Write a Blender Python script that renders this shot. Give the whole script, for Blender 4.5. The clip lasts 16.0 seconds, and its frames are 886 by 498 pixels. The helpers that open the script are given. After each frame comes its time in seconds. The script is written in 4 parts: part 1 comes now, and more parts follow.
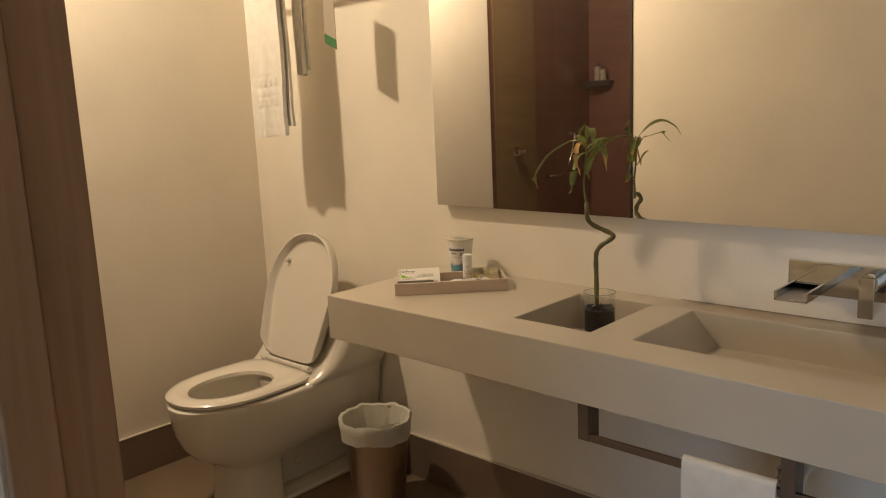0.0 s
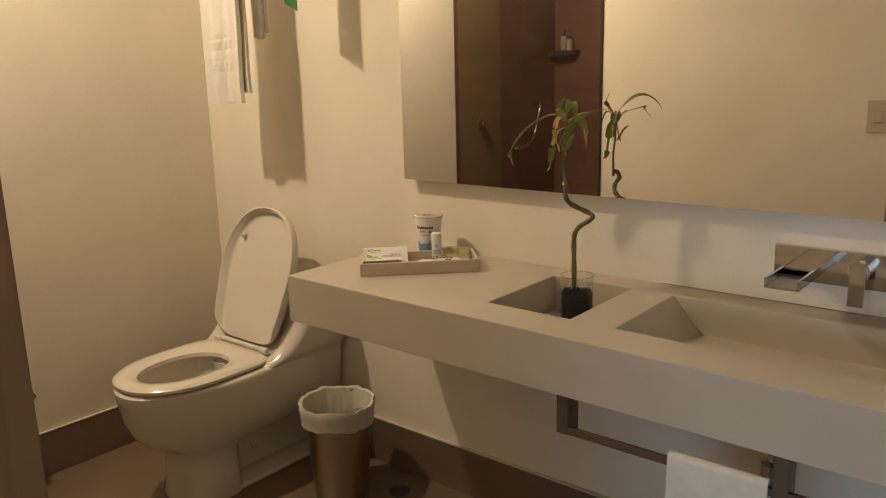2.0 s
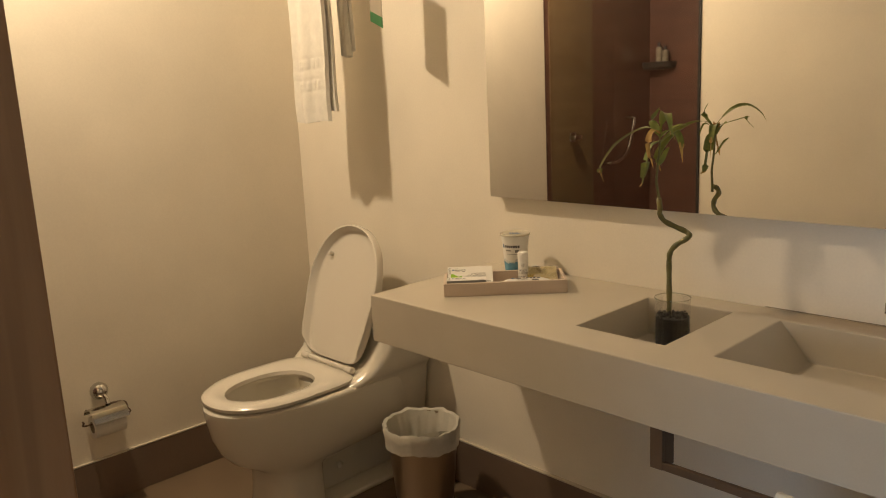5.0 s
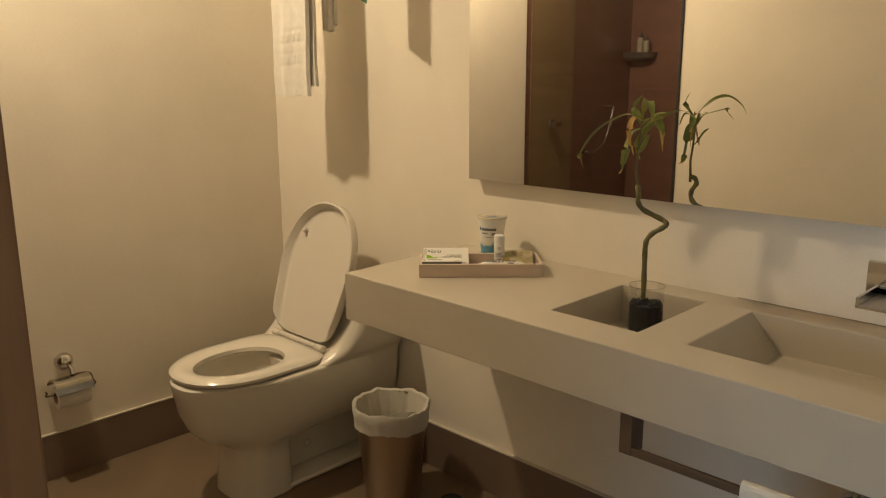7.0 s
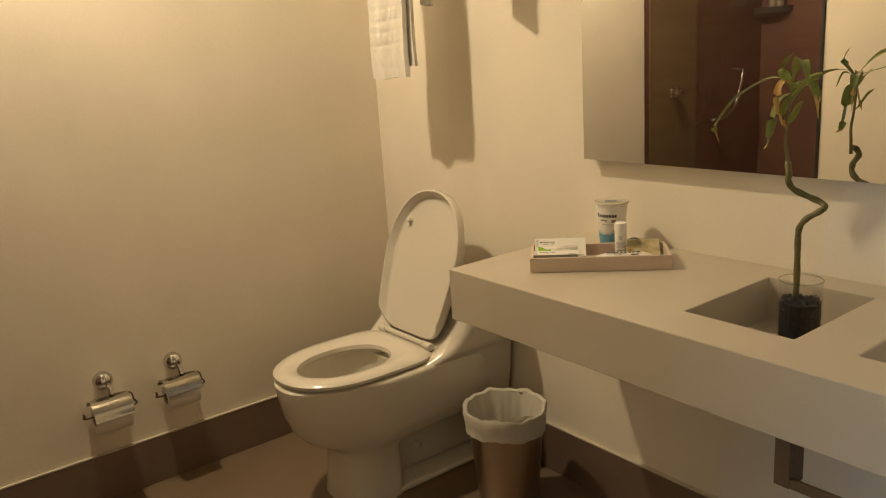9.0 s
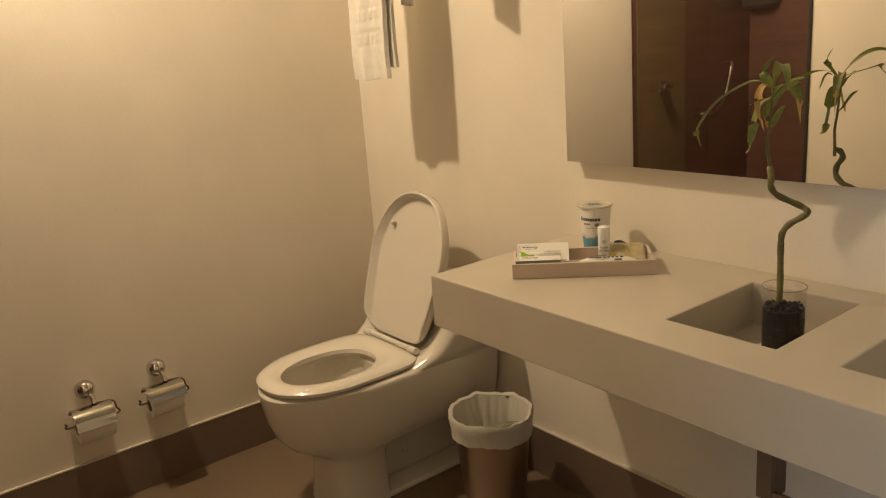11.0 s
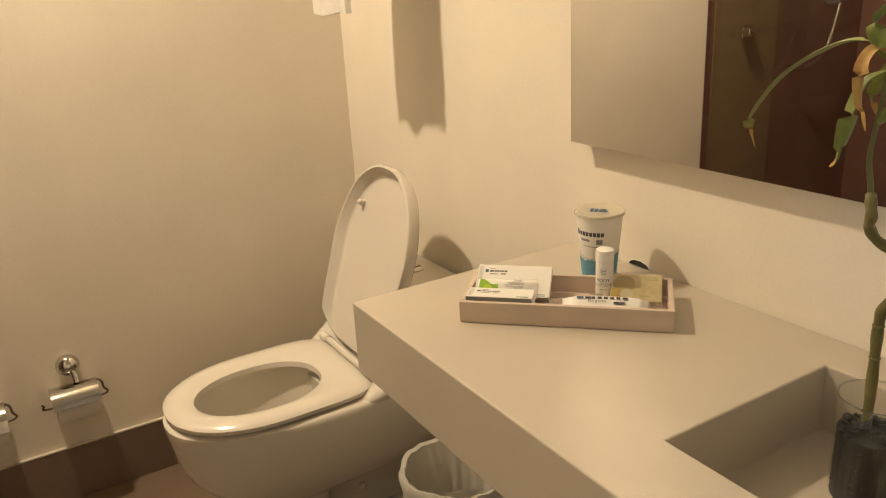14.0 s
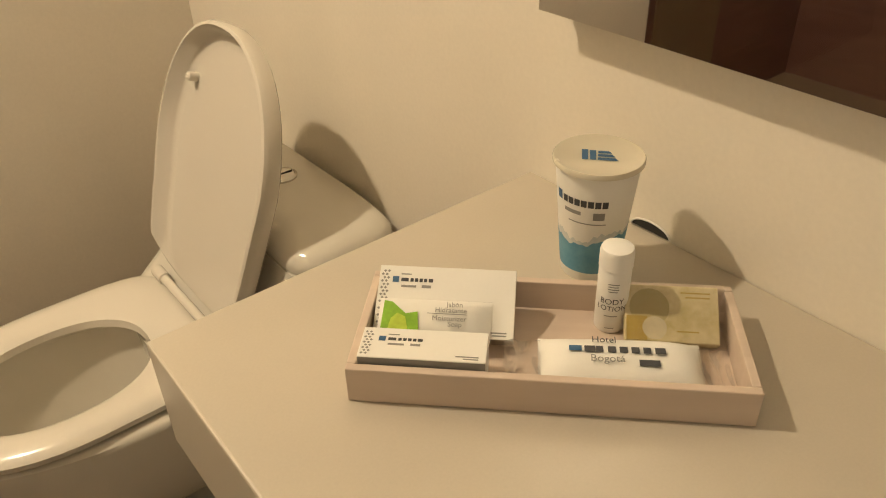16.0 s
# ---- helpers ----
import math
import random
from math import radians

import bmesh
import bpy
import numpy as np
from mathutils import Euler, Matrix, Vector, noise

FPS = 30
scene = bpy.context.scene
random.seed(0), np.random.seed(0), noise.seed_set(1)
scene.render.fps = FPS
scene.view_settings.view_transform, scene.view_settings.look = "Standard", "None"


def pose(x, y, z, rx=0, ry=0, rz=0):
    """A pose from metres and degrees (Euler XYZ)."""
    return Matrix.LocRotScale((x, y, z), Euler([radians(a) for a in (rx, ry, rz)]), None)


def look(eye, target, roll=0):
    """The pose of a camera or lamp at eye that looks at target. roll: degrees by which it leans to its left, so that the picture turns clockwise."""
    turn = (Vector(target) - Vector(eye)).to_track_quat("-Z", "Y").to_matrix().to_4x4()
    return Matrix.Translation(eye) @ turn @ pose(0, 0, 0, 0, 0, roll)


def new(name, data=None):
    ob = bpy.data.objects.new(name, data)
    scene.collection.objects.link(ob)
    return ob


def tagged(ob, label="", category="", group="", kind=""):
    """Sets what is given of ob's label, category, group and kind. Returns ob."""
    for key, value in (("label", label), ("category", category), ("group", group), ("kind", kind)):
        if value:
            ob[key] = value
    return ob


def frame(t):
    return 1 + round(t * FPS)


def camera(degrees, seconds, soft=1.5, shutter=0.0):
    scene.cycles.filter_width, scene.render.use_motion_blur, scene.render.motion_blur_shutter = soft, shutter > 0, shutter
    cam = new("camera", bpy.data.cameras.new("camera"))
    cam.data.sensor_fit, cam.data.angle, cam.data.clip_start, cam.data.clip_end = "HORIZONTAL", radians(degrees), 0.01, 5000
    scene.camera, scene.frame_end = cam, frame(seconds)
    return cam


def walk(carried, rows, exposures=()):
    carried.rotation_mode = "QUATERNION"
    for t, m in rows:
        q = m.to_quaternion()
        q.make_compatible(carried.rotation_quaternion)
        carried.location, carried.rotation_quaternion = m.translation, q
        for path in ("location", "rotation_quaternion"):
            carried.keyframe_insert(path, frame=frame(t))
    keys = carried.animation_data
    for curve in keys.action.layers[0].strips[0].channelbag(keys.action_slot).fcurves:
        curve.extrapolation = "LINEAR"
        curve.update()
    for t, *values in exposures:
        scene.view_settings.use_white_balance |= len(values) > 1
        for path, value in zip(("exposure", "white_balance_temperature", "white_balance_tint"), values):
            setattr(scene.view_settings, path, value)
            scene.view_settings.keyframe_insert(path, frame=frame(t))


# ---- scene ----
cam = camera(58.9, 16.0, soft=1.05)
PATH = [
    (0, (2.718, -1.84, 1.294), (1.383, -0.395, 0.935), -2.5),
    (0.5, (2.655, -1.788, 1.285), (1.313, -0.364, 0.869), -2.7),
    (1, (2.642, -1.781, 1.304), (1.339, -0.314, 0.914), -2.3),
    (1.5, (2.651, -1.796, 1.307), (1.411, -0.286, 0.88), -1.9),
    (2, (2.609, -1.772, 1.3), (1.369, -0.266, 0.858), -1.4),
    (2.5, (2.553, -1.716, 1.29), (1.279, -0.246, 0.828), -3.6),
    (3, (2.553, -1.698, 1.296), (1.239, -0.261, 0.841), -3.6),
    (3.5, (2.563, -1.706, 1.298), (1.194, -0.347, 0.768), -2.8),
    (4, (2.58, -1.708, 1.304), (1.144, -0.387, 0.865), -3.9),
    (6.5, (2.579, -1.714, 1.275), (1.204, -0.318, 0.875), -1.1),
    (7, (2.566, -1.711, 1.282), (1.202, -0.314, 0.848), -0.2),
    (7.5, (2.562, -1.708, 1.278), (1.239, -0.274, 0.837), 0.9),
    (8, (2.544, -1.696, 1.271), (1.201, -0.293, 0.792), -0.5),
    (8.5, (2.494, -1.646, 1.263), (1.099, -0.286, 0.813), -1.8),
    (9, (2.434, -1.565, 1.278), (0.883, -0.399, 0.795), -3.8),
    (11.5, (2.426, -1.508, 1.304), (0.893, -0.335, 0.78), -4.6),
    (12, (2.413, -1.487, 1.302), (0.957, -0.25, 0.709), -4.1),
    (12.5, (2.406, -1.446, 1.283), (1.075, -0.098, 0.643), -5.9),
    (13, (2.29, -1.357, 1.278), (0.918, -0.061, 0.615), -3.3),
    (13.5, (2.156, -1.197, 1.283), (0.681, -0.025, 0.611), -2.5),
    (14, (2.109, -0.955, 1.275), (0.484, 0.014, 0.626), -3.2),
    (14.5, (1.977, -0.813, 1.261), (0.373, 0.099, 0.491), -2.6),
    (15, (1.715, -0.668, 1.262), (0.187, 0.241, 0.347), -5.7),
    (15.5, (1.611, -0.605, 1.244), (0.247, 0.453, 0.234), -1.8),
    (16, (1.583, -0.593, 1.229), (0.278, 0.428, 0.108), -1.8),
]
walk(cam, [(t, look(eye, target, roll)) for t, eye, target, roll in PATH],
     [(0.0, -0.21, 6200, 10), (2.0, -0.22, 6220, 9), (4.0, -0.14, 6420, 9), (7.0, -0.24, 6480, 5), (9.0, -0.11, 6540, 4), (11.5, -0.09, 6500, 9), (12.0, -0.04, 6450, 9), (13.0, 0.28, 6300, 10), (14.5, 0.31, 6080, 6), (16.0, 0.18, 6070, 5)])

# ---- world and lights ----
world = bpy.data.worlds.new("world")
scene.world = world
world.use_nodes = True
wn = world.node_tree.nodes
sky = wn.new("ShaderNodeTexSky")
sky.sky_type = "NISHITA"
sky.sun_disc = False
sky.sun_elevation, sky.sun_rotation = radians(35), radians(200)
world.node_tree.links.new(sky.outputs[0], wn["Background"].inputs[0])
wn["Background"].inputs[1].default_value = 0.08

LAMP = (0.345, -1.03, 2.36)


def area(name, m, size_x, size_y, watts, colour, shape="RECTANGLE", spread=180):
    data = bpy.data.lights.new(name, "AREA")
    data.shape, data.size, data.size_y = shape, size_x, size_y
    data.energy, data.color, data.spread = watts, colour, radians(spread)
    ob = new(name, data)
    ob.matrix_world = m
    return ob


bulb = bpy.data.lights.new("downlight_lamp", "SPOT")
bulb.energy, bulb.color, bulb.shadow_soft_size = 94.0, (1.0, 0.765, 0.51), 0.040
bulb.spot_size, bulb.spot_blend = radians(172), 0.12
new("downlight_lamp", bulb).matrix_world = pose(LAMP[0], LAMP[1], LAMP[2] - 0.012)
area("window_daylight", look((2.65, -4.86, 0.80), (2.35, 0.0, 0.80)), 1.5, 1.1, 37.0, (0.56, 0.74, 1.0))


# ---- materials ----
def material(name, colour, rough=0.5, metal=0.0, vary=0.06, scale=8.0, fine=120.0, bump=0.05, bump_dist=0.002, coat=0.0, tint=None, rough_vary=0.08, sub=0.0):
    m = bpy.data.materials.new(name)
    m.use_nodes = True
    n, l = m.node_tree.nodes, m.node_tree.links
    b = n["Principled BSDF"]
    b.inputs["Roughness"].default_value, b.inputs["Metallic"].default_value = rough, metal
    b.inputs["Coat Weight"].default_value, b.inputs["Coat Roughness"].default_value = coat, 0.08
    co = n.new("ShaderNodeTexCoord")
    big, small = n.new("ShaderNodeTexNoise"), n.new("ShaderNodeTexNoise")
    big.inputs["Scale"].default_value, big.inputs["Detail"].default_value = scale, 5
    small.inputs["Scale"].default_value, small.inputs["Detail"].default_value = fine, 4
    l.new(co.outputs["Object"], big.inputs["Vector"]), l.new(co.outputs["Object"], small.inputs["Vector"])
    mixn = n.new("ShaderNodeMath")
    mixn.operation = "MULTIPLY_ADD"
    l.new(small.outputs["Fac"], mixn.inputs[0])
    mixn.inputs[1].default_value = 0.45
    l.new(big.outputs["Fac"], mixn.inputs[2])
    ramp = n.new("ShaderNodeMapRange")
    ramp.inputs[1].default_value, ramp.inputs[2].default_value = 0.45, 1.0
    l.new(mixn.outputs[0], ramp.inputs[0])
    mix = n.new("ShaderNodeMix")
    mix.data_type = "RGBA"
    dark = tint or tuple(c * (1 - 2.2 * vary) for c in colour)
    mix.inputs[6].default_value, mix.inputs[7].default_value = (*dark, 1), (*colour, 1)
    l.new(ramp.outputs[0], mix.inputs[0])
    l.new(mix.outputs[2], b.inputs["Base Color"])
    rr = n.new("ShaderNodeMapRange")
    rr.inputs[3].default_value, rr.inputs[4].default_value = max(0.02, rough - rough_vary), min(1.0, rough + rough_vary)
    l.new(mixn.outputs[0], rr.inputs[0])
    l.new(rr.outputs[0], b.inputs["Roughness"])
    if bump:
        bp = n.new("ShaderNodeBump")
        bp.inputs["Strength"].default_value, bp.inputs["Distance"].default_value = bump, bump_dist
        l.new(small.outputs["Fac"], bp.inputs["Height"])
        l.new(bp.outputs[0], b.inputs["Normal"])
    return m


def wood(name, dark, light, stretch=(60, 60, 3), rough=0.45, bump=0.08):
    m = bpy.data.materials.new(name)
    m.use_nodes = True
    n, l = m.node_tree.nodes, m.node_tree.links
    b = n["Principled BSDF"]
    co, mp, no, no2 = n.new("ShaderNodeTexCoord"), n.new("ShaderNodeMapping"), n.new("ShaderNodeTexNoise"), n.new("ShaderNodeTexNoise")
    mp.inputs["Scale"].default_value = stretch
    no.inputs["Scale"].default_value, no.inputs["Detail"].default_value, no.inputs["Distortion"].default_value = 1.0, 8, 0.6
    no2.inputs["Scale"].default_value = 3.0
    l.new(co.outputs["Object"], mp.inputs[0]), l.new(mp.outputs[0], no.inputs["Vector"]), l.new(co.outputs["Object"], no2.inputs["Vector"])
    add = n.new("ShaderNodeMath")
    add.operation = "MULTIPLY_ADD"
    add.inputs[1].default_value = 0.5
    l.new(no2.outputs["Fac"], add.inputs[0]), l.new(no.outputs["Fac"], add.inputs[2])
    r = n.new("ShaderNodeMapRange")
    r.inputs[1].default_value, r.inputs[2].default_value = 0.5, 1.05
    l.new(add.outputs[0], r.inputs[0])
    mix = n.new("ShaderNodeMix")
    mix.data_type = "RGBA"
    mix.inputs[6].default_value, mix.inputs[7].default_value = (*dark, 1), (*light, 1)
    l.new(r.outputs[0], mix.inputs[0]), l.new(mix.outputs[2], b.inputs["Base Color"])
    b.inputs["Roughness"].default_value = rough
    bp = n.new("ShaderNodeBump")
    bp.inputs["Strength"].default_value, bp.inputs["Distance"].default_value = bump, 0.001
    l.new(no.outputs["Fac"], bp.inputs["Height"]), l.new(bp.outputs[0], b.inputs["Normal"])
    return m


def clear(name, colour, rough=0.02, ior=1.45, alpha=1.0, trans=1.0):
    m = bpy.data.materials.new(name)
    m.use_nodes = True
    b = m.node_tree.nodes["Principled BSDF"]
    b.inputs["Base Color"].default_value = (*colour, 1)
    b.inputs["Transmission Weight"].default_value, b.inputs["Roughness"].default_value, b.inputs["IOR"].default_value = trans, rough, ior
    b.inputs["Alpha"].default_value = alpha
    return m


def metal(name, colour, rough=0.08):
    return material(name, colour, rough, 1.0, 0.03, 20, 300, 0.0, rough_vary=0.04)


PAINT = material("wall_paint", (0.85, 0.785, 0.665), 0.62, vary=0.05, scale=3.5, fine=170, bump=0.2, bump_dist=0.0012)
# same cream paint, darkened: the side wall's weaker light is put into its colour
PAINT_SHADED = material("wall_paint_shaded", (0.80, 0.735, 0.615), 0.66, vary=0.05, scale=3.5, fine=170, bump=0.2, bump_dist=0.0012)
CEIL = material("ceiling_paint", (0.70, 0.67, 0.60), 0.8, vary=0.02, scale=2, fine=160, bump=0.05)
QUARTZ = material("quartz_top", (0.56, 0.505, 0.41), 0.30, vary=0.05, scale=5, fine=400, bump=0.015, bump_dist=0.0004, rough_vary=0.06)


def stained(m, colour, x0, x1, y0, y1, amount):
    """Uneven mineral and water stain that fades in over x0..x1 and y0..y1."""
    n, l = m.node_tree.nodes, m.node_tree.links
    b = n["Principled BSDF"]
    clean = b.inputs["Base Color"].links[0].from_socket
    co, sep, no = n.new("ShaderNodeTexCoord"), n.new("ShaderNodeSeparateXYZ"), n.new("ShaderNodeTexNoise")
    no.inputs["Scale"].default_value, no.inputs["Detail"].default_value, no.inputs["Distortion"].default_value = 6.0, 7, 1.2
    l.new(co.outputs["Object"], sep.inputs[0]), l.new(co.outputs["Object"], no.inputs["Vector"])
    last = None
    for socket, lo, hi, to in ((sep.outputs[0], x0, x1, 1.0), (sep.outputs[1], y0, y1, 1.0), (no.outputs["Fac"], 0.30, 0.62, amount)):
        r = n.new("ShaderNodeMapRange")
        r.inputs[1].default_value, r.inputs[2].default_value, r.inputs[4].default_value = lo, hi, to
        l.new(socket, r.inputs[0])
        if last:
            k = n.new("ShaderNodeMath")
            k.operation = "MULTIPLY"
            l.new(last, k.inputs[0]), l.new(r.outputs[0], k.inputs[1])
            last = k.outputs[0]
        else:
            last = r.outputs[0]
    mix = n.new("ShaderNodeMix")
    mix.data_type = "RGBA"
    mix.inputs[7].default_value = (*colour, 1)
    l.new(last, mix.inputs[0]), l.new(clean, mix.inputs[6]), l.new(mix.outputs[2], b.inputs["Base Color"])


stained(QUARTZ, (0.33, 0.245, 0.155), 1.72, 1.98, -0.080, -0.066, 0.85)
FLOOR = material("floor_tile", (0.185, 0.132, 0.084), 0.38, vary=0.08, scale=4, fine=90, bump=0.03)
BASE = material("baseboard_tile", (0.19, 0.133, 0.096), 0.42, vary=0.07, scale=6, fine=120, bump=0.03)
GROUT = material("grout", (0.62, 0.55, 0.44), 0.8, vary=0.08, scale=30, fine=300, bump=0.1)
CERAMIC = material("ceramic_glaze", (0.68, 0.64, 0.55), 0.12, vary=0.015, scale=3, fine=60, bump=0.0, coat=0.3, rough_vary=0.02)
SEAT = material("seat_plastic", (0.68, 0.635, 0.55), 0.17, vary=0.015, scale=4, fine=200, bump=0.01, coat=0.25, rough_vary=0.03)
CHROME = metal("chrome", (0.64, 0.625, 0.59), 0.06)
STEEL = metal("brushed_steel", (0.50, 0.45, 0.38), 0.28)
MIRROR = material("mirror_silver", (0.90, 0.89, 0.86), 0.012, 1.0, 0.0, 2, 20, 0.0, rough_vary=0.004)
EDGE = metal("mirror_edge", (0.45, 0.42, 0.36), 0.3)
JAMB = wood("door_frame_wood", (0.19, 0.10, 0.048), (0.345, 0.188, 0.09), (45, 45, 2.2), 0.42)
BROWN = wood("shower_tile_brown", (0.108, 0.050, 0.036), (0.178, 0.086, 0.060), (3, 3, 30), 0.48)
OLIVE = wood("shower_panel_brown", (0.15, 0.102, 0.052), (0.215, 0.15, 0.079), (3, 3, 30), 0.35)
TRAYWOOD = wood("tray_wood", (0.56, 0.45, 0.36), (0.67, 0.56, 0.46), (4, 40, 40), 0.5, 0.05)
TOWEL = material("towel_cotton", (0.80, 0.77, 0.70), 0.95, vary=0.06, scale=40, fine=700, bump=0.6, bump_dist=0.002)
def thin(m, amount):
    b = m.node_tree.nodes["Principled BSDF"]
    b.inputs["Transmission Weight"].default_value, b.inputs["IOR"].default_value = amount, 1.05
    return m


LINER = material("bin_liner", (0.82, 0.79, 0.70), 0.35, vary=0.04, scale=30, fine=120, bump=0.3, bump_dist=0.002)
BIN = metal("bin_steel", (0.52, 0.435, 0.355), 0.30)
CARD = material("card_paper", (0.36, 0.31, 0.24), 0.6, vary=0.05, scale=30)
SEAL = material("sealant_brown", (0.36, 0.29, 0.21), 0.6, vary=0.15, scale=20)
RUBBER = material("black_rubber", (0.03, 0.028, 0.025), 0.6, vary=0.1, scale=30, fine=200)
PAPER = material("white_paper", (0.82, 0.80, 0.74), 0.6, vary=0.02, scale=12, fine=300, bump=0.04)
TISSUE = material("tissue_paper", (0.80, 0.77, 0.70), 0.9, vary=0.04, scale=30, fine=300, bump=0.25)
thin(LINER, 0.34)
GLASS = clear("clear_glass", (0.97, 0.98, 0.96), 0.02, 1.4, 0.10)
GLASS_RIM = clear("glass_rim", (0.62, 0.72, 0.62), 0.03, 1.5, 0.55)
PANE = clear("shower_glass_clear", (0.90, 0.93, 0.90), 0.02, 1.45, 0.12)
STEM = material("bamboo_green", (0.175, 0.145, 0.040), 0.4, vary=0.15, scale=30, fine=200, tint=(0.085, 0.080, 0.022))
STEM_DRY = material("stem_node_tan", (0.16, 0.15, 0.05), 0.5, vary=0.15, scale=40)
LEAF = material("leaf_green", (0.27, 0.29, 0.055), 0.45, vary=0.2, scale=22, fine=160, tint=(0.12, 0.16, 0.03))
LEAF_DRY = material("leaf_dry", (0.55, 0.38, 0.10), 0.6, vary=0.2, scale=25, fine=160, tint=(0.38, 0.20, 0.07))
STONES = material("black_pebble", (0.007, 0.007, 0.009), 0.5, vary=0.2, scale=30, fine=200)
INK = material("dark_ink", (0.065, 0.065, 0.07), 0.6, vary=0.05)
INK_GREY = material("grey_ink", (0.28, 0.27, 0.25), 0.6, vary=0.05)
INK_BLUE = material("blue_ink", (0.04, 0.12, 0.24), 0.5, vary=0.05)
CUP_COVER = material("cup_cover", (0.66, 0.61, 0.48), 0.22, vary=0.02, scale=12, fine=100, bump=0.0, coat=0.3)
CUP_FOAM = material("cup_foam_print", (0.66, 0.66, 0.62), 0.5, vary=0.1, scale=120, fine=500, tint=(0.45, 0.52, 0.54))
CUP_BLUE = material("cup_blue_print", (0.10, 0.28, 0.42), 0.5, vary=0.25, scale=60, fine=300, tint=(0.16, 0.36, 0.48))
WHITE_PLASTIC = material("white_plastic", (0.84, 0.82, 0.77), 0.35, vary=0.01, scale=20, fine=200, bump=0.0)
SWITCH = material("beige_switch_plastic", (0.62, 0.53, 0.40), 0.4, vary=0.02, scale=20, fine=200, bump=0.0)
BOTTLE_GREY = material("grey_bottle_plastic", (0.42, 0.38, 0.30), 0.25, vary=0.1, scale=40)
GREEN_PRINT = material("green_print", (0.30, 0.58, 0.02), 0.4, vary=0.2, scale=60, fine=300)
LIME_PRINT = material("lime_print", (0.58, 0.74, 0.06), 0.35, vary=0.15, scale=80, fine=300)
GREEN_CARD = material("green_card", (0.03, 0.16, 0.05), 0.5, vary=0.1, scale=60)
OLIVE_BOX = material("olive_soap_box", (0.80, 0.71, 0.49), 0.35, vary=0.25, scale=15, fine=120, tint=(0.50, 0.41, 0.16))
OLIVE_DARK = material("olive_print", (0.47, 0.40, 0.20), 0.4, vary=0.15, scale=90, fine=400, tint=(0.50, 0.42, 0.22))
OLIVE_PALE = material("pale_print", (0.70, 0.62, 0.42), 0.4, vary=0.1, scale=90)
OLIVE_GOLD = material("gold_print", (0.55, 0.40, 0.10), 0.4, vary=0.12, scale=90)
RAIL_BROWN = material("brown_rail_metal", (0.16, 0.11, 0.075), 0.38, 0.4, 0.08, 20, 200, 0.0)
FILM = clear("clear_film", (1, 1, 1), 0.05, 1.45, 0.28)
WATER = clear("bowl_water", (0.85, 0.88, 0.84), 0.0, 1.33)


# ---- helpers ----
def part(name, bm, mat, parent=None, label="", m=None, smooth=False, weld=True):
    if weld:
        bmesh.ops.remove_doubles(bm, verts=bm.verts, dist=1e-6)
    bmesh.ops.recalc_face_normals(bm, faces=bm.faces)
    me = bpy.data.meshes.new(name)
    bm.to_mesh(me)
    bm.free()
    mats = mat if isinstance(mat, (list, tuple)) else [mat]
    for one in mats:
        me.materials.append(one)
    if smooth:
        for p in me.polygons:
            p.use_smooth = True
        me.set_sharp_from_angle(angle=radians(40))
    ob = new(name, me)
    if parent:
        ob.parent = parent
    if m:
        ob.matrix_basis = m
    if label:
        tagged(ob, label)
    return ob


def thing(name, m, label, category, group="", kind=""):
    ob = new(name)
    ob.empty_display_size = 0.05
    ob.matrix_basis = m
    return tagged(ob, label, category, group, kind)


def add_box(bm, x0, x1, y0, y1, z0, z1, bevel=0.0, m=None, seg=2):
    vs = [bm.verts.new((x, y, z)) for z in (z0, z1) for x, y in ((x0, y0), (x1, y0), (x1, y1), (x0, y1))]
    fs = [bm.faces.new([vs[i] for i in q]) for q in ((3, 2, 1, 0), (4, 5, 6, 7), (0, 1, 5, 4), (1, 2, 6, 5), (2, 3, 7, 6), (3, 0, 4, 7))]
    out = vs
    if bevel:
        es = list({e for f in fs for e in f.edges})
        r = bmesh.ops.bevel(bm, geom=es, offset=bevel, segments=seg, profile=0.5, affect="EDGES")
        out = list({v for f in r["faces"] for v in f.verts} | {v for v in vs if v.is_valid})
    if m:
        bmesh.ops.transform(bm, matrix=m, verts=out)
    return out


def box(x0, x1, y0, y1, z0, z1, bevel=0.0, seg=2):
    bm = bmesh.new()
    add_box(bm, x0, x1, y0, y1, z0, z1, bevel, None, seg)
    return bm


def add_loft(bm, rings, closed=True, cap0=True, cap1=True):
    rows = [[bm.verts.new(p) for p in ring] for ring in rings]
    n = len(rows[0])
    for a, b in zip(rows, rows[1:]):
        for i in range(n if closed else n - 1):
            j = (i + 1) % n
            bm.faces.new((a[i], a[j], b[j], b[i]))
    if cap0:
        bm.faces.new(rows[0][::-1])
    if cap1:
        bm.faces.new(rows[-1])
    return rows


def revolve(profile, n=32, cap0=True, cap1=True, bm=None):
    bm = bm or bmesh.new()
    add_loft(bm, [[(r * math.cos(2 * math.pi * i / n), r * math.sin(2 * math.pi * i / n), z) for i in range(n)] for r, z in profile], True, cap0, cap1)
    return bm


